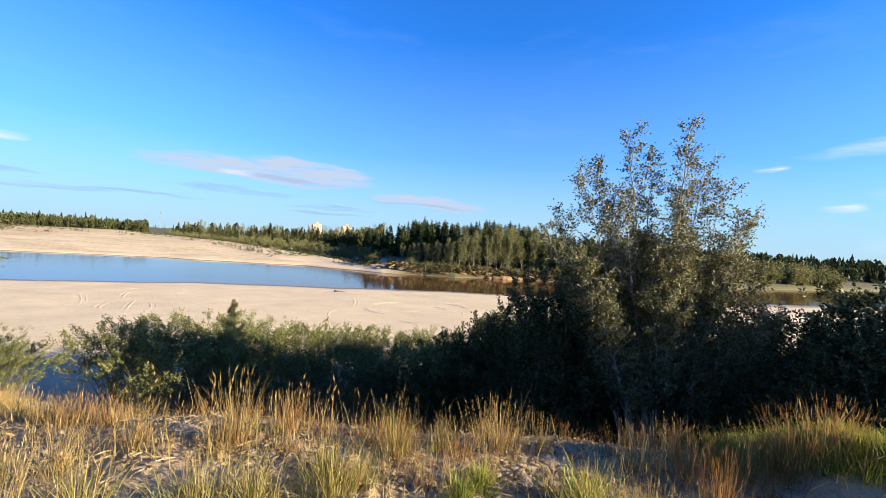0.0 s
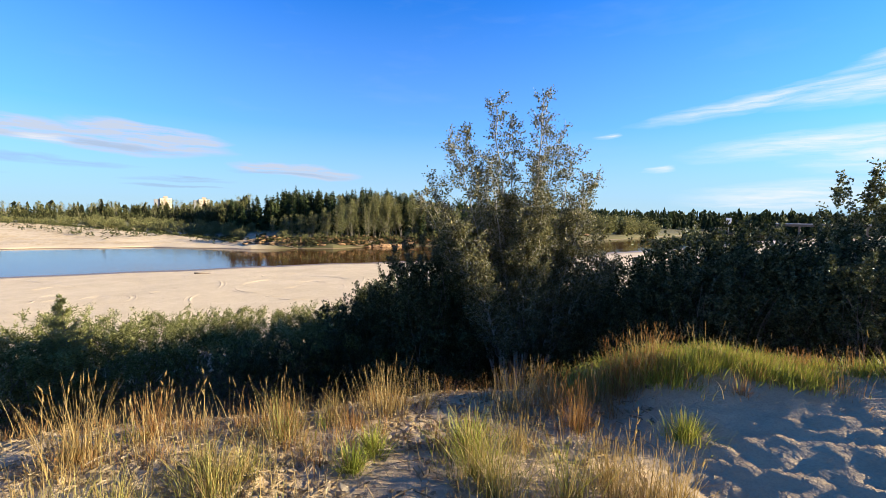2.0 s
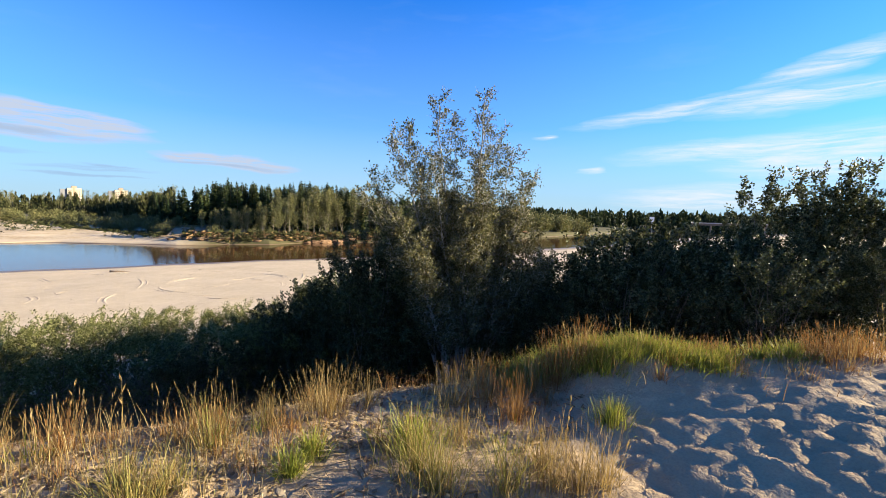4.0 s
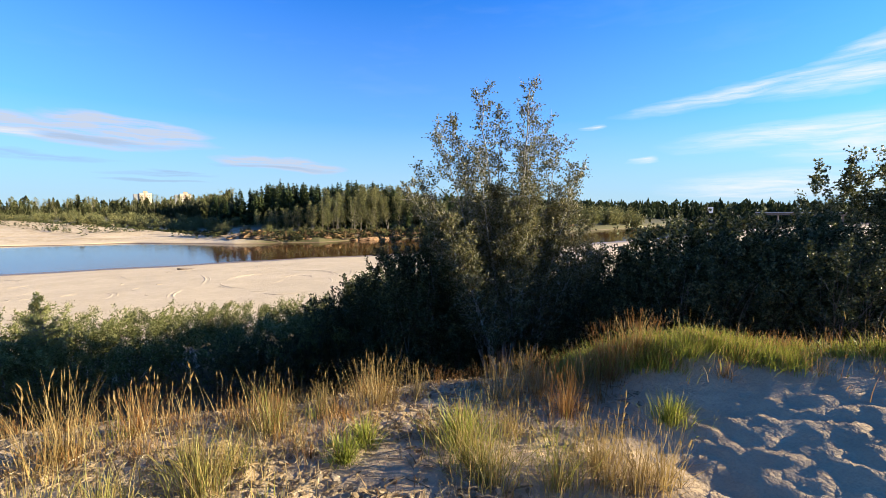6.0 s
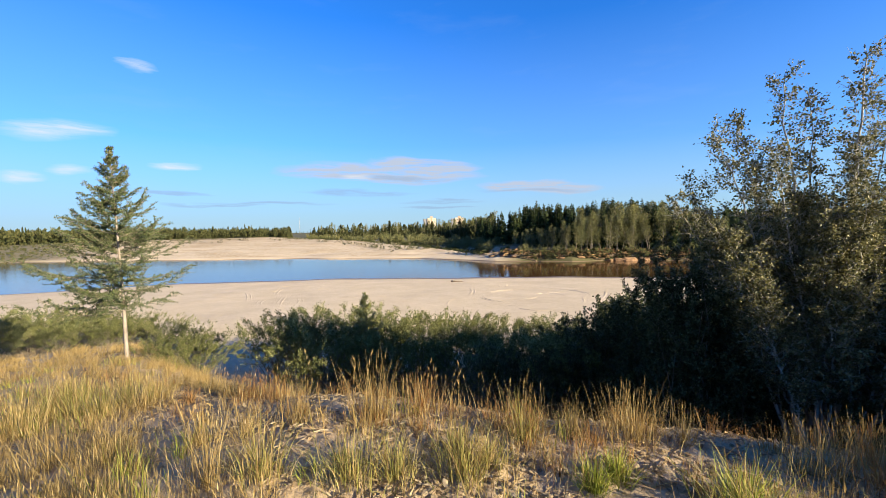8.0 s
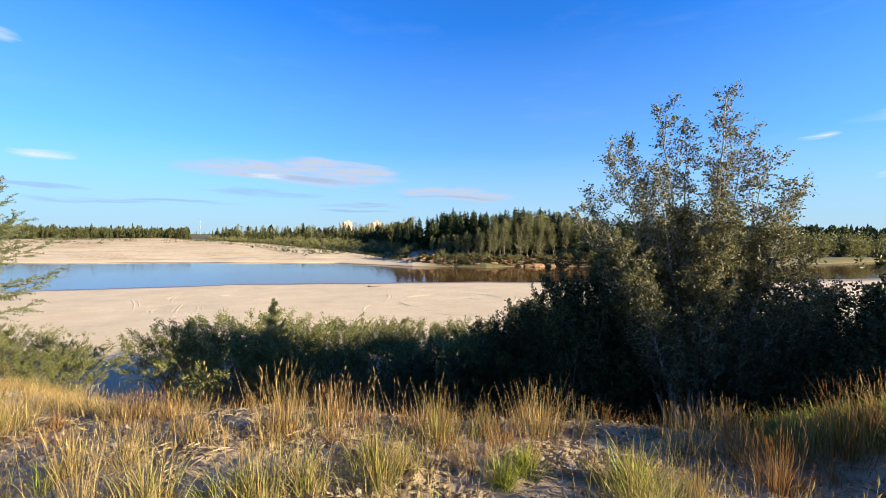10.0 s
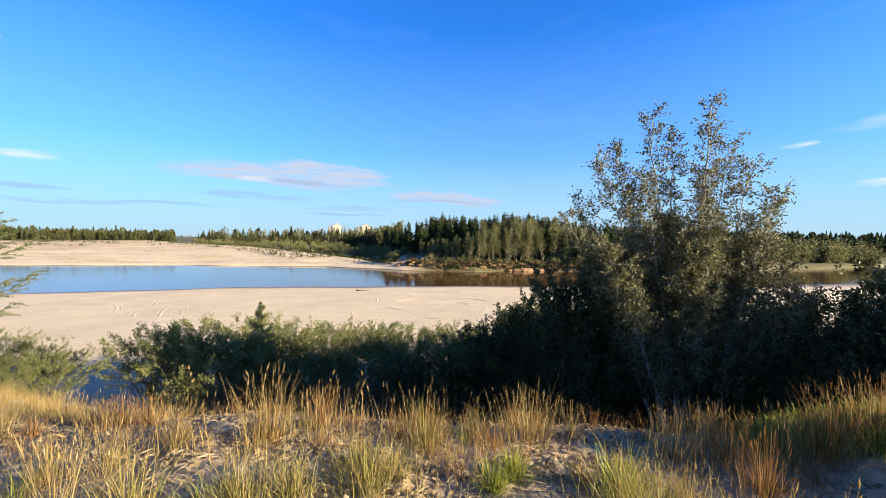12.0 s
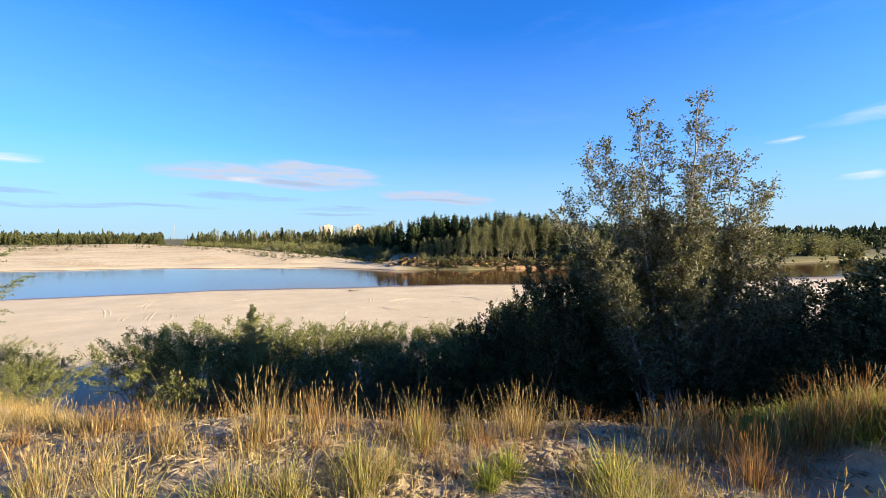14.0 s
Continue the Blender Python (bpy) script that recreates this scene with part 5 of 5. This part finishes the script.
def pipe(rows, sides=7):
    """One unbroken limb through rows of x y z radius, closed at both ends."""
    v, f = [], []
    n = len(rows)
    for i, (x, y, z, r) in enumerate(rows):
        a, b = np.array(rows[max(i - 1, 0)][:3]), np.array(rows[min(i + 1, n - 1)][:3])
        d = unit(b - a)
        u = unit(np.cross(d, [0.05, 0.1, 1.0]))
        w = np.cross(d, u)
        for k in range(sides):
            q = k * 2 * math.pi / sides
            v.append(np.array([x, y, z]) + (u * math.cos(q) + w * math.sin(q)) * r)
    for i in range(n - 1):
        for k in range(sides):
            m = (k + 1) % sides
            f.append((i * sides + k, i * sides + m, (i + 1) * sides + m, (i + 1) * sides + k))
    f += [tuple(range(sides - 1, -1, -1)), tuple((n - 1) * sides + k for k in range(sides))]
    return np.array(v), f


def log(a, r, length, thick, turn, label="bleached driftwood log on the river bank", lift=0.0, branchy=2, seed=1):
    g = np.random.default_rng(seed)
    x, y = polar(a, r)
    t = thing("driftwood_log", (x, y, max(ground_z(x, y), WATER_Z) + thick * 0.35 + lift), label, "driftwood", "driftwood", turn=turn)
    segs, p, d = [], np.array([-length / 2, 0, 0.0]), np.array([1.0, 0, 0])
    n = 7
    spurs = []
    for i in range(n):
        d = unit(d + g.normal(size=3) * [0, 0.08, 0.05])
        q = p + d * length / n
        segs.append([*p, *q, thick * (0.5 - 0.3 * i / n), thick * (0.5 - 0.3 * (i + 1) / n)])
        if g.random() < branchy / n:
            e = unit(d * 0.6 + g.normal(size=3) * [0.3, 0.6, 0.2] + np.array([0, 0, 0.6]))
            spurs.append([*q, *(q + e * length * g.uniform(0.1, 0.28)), thick * 0.2, thick * 0.06])
        p = q
    v, f = pipe([(*q[:3], q[6]) for q in segs] + [(*segs[-1][3:6], segs[-1][7])])
    part("stem", mesh_of("log_stem", v, f, [M_DRIFT], smooth=True), t)
    for s_ in spurs:
        v, f = tubes([s_], 5)
        part("branch_stub", mesh_of("log_stub", v, f, [M_DRIFT]), t)
    return t


gl = np.random.default_rng(64)
for k in range(46):
    a = gl.uniform(-3.5, 19) if k > 12 else gl.uniform(-9, -2)
    x0 = np.interp(a, [-9, -6, -3, 0, 5, 11, 20], [91.5, 88.0, 85.5, 84.8, 86.2, 89.8, 93.5])
    log(a, x0 + gl.uniform(0.2, 3.2), gl.uniform(1.5, 5.0), gl.uniform(0.16, 0.34), gl.uniform(-35, 35) + (90 if gl.random() < 0.2 else 0), lift=gl.uniform(0, 0.3), branchy=3, seed=500 + k)
log(-10.3, 50.5, 4.4, 0.20, 8, "long thin driftwood pole lying flat on the beach", branchy=0, seed=9)


def slump(a, r, size, seed):
    """A lump of the undercut bank that has slid towards the water."""
    g = np.random.default_rng(seed)
    x, y = polar(a, r)
    bm = bmesh.new()
    bmesh.ops.create_icosphere(bm, subdivisions=3, radius=1)
    for vtx in bm.verts:
        q = vtx.co * 1.7 + Vector((seed * 3.1, 0, 0))
        k = 1 + 0.45 * noise.noise(q) + 0.15 * noise.noise(q * 3)
        vtx.co = Vector((vtx.co.x * 1.7 * k, vtx.co.y * 0.9 * k, max(vtx.co.z * 0.55 * k, -0.35))) * size
    me = bpy.data.meshes.new("sand_slump")
    bm.to_mesh(me)
    bm.free()
    me.materials.append(M_CLAY)
    ob = new("sand_slump", me)
    ob.matrix_world = pose(x, y, max(ground_z(x, y), WATER_Z) + 0.12 * size, 0, 0, g.uniform(-25, 25))
    return tagged(ob, "slumped orange lump of eroded sandy river bank", "sand lump", "slumped bank")


for k, (a, r, s_) in enumerate([(9.0, 88.3, 0.8), (10.2, 88.9, 1.0), (11.6, 90.2, 0.9), (8.1, 88.0, 0.5), (-2.6, 86.5, 0.6), (-4.2, 87.0, 0.7), (-5.6, 88.0, 0.6), (-7.0, 89.2, 0.5), (2.0, 85.6, 0.45), (4.5, 86.6, 0.5), (13.5, 91.6, 0.8), (32, 121, 0.9), (35, 128, 0.9), (37, 137, 0.8)]):
    slump(a, r, s_, 700 + k)

# a small white river sign, and a low footbridge far off beyond the bend
x, y = polar(52.4, 92)
t = thing("river_sign", (x, y, ground_z(x, y) - 0.1), "small white river marker board on a thin post", "sign")
v, f = tubes([[0, 0, 0, 0, 0, 1.55 - ground_z(x, y), 0.05, 0.05]], 6)
part("post", mesh_of("sign_post", v, f, [M_STEEL]), t)
sb = part("board", boxes("sign_board", [(-0.42, 0.42, -0.09, -0.06, -0.5, 0.5)], M_WHITE), t, "white painted board")
sb.location = (0, 0, 1.65 - ground_z(x, y))
sb.rotation_euler = (0, 0, radians(-52))

x, y = polar(60.2, 150)
gz = ground_z(x, y) - 0.2
bridge = thing("footbridge", (x, y, gz), "low grey footbridge with a pale deck standing on posts", "bridge", turn=-60.2)
part("deck", boxes("bridge_deck", [(-9.5, 9.5, -1.1, 1.1, 0.68 - gz, 0.92 - gz)], M_CONC), bridge, "pale concrete deck")
part("beam", boxes("bridge_beam", [(-9.4, 9.4, -0.8, 0.8, 0.08 - gz, 0.68 - gz)], M_BARK), bridge, "dark timber beam")
for k in range(5):
    part("post", boxes("bridge_post", [(-8.8 + 4.4 * k - 0.2, -8.8 + 4.4 * k + 0.2, -0.7, 0.7, 0.0, 0.08 - gz)], M_BARK), bridge)
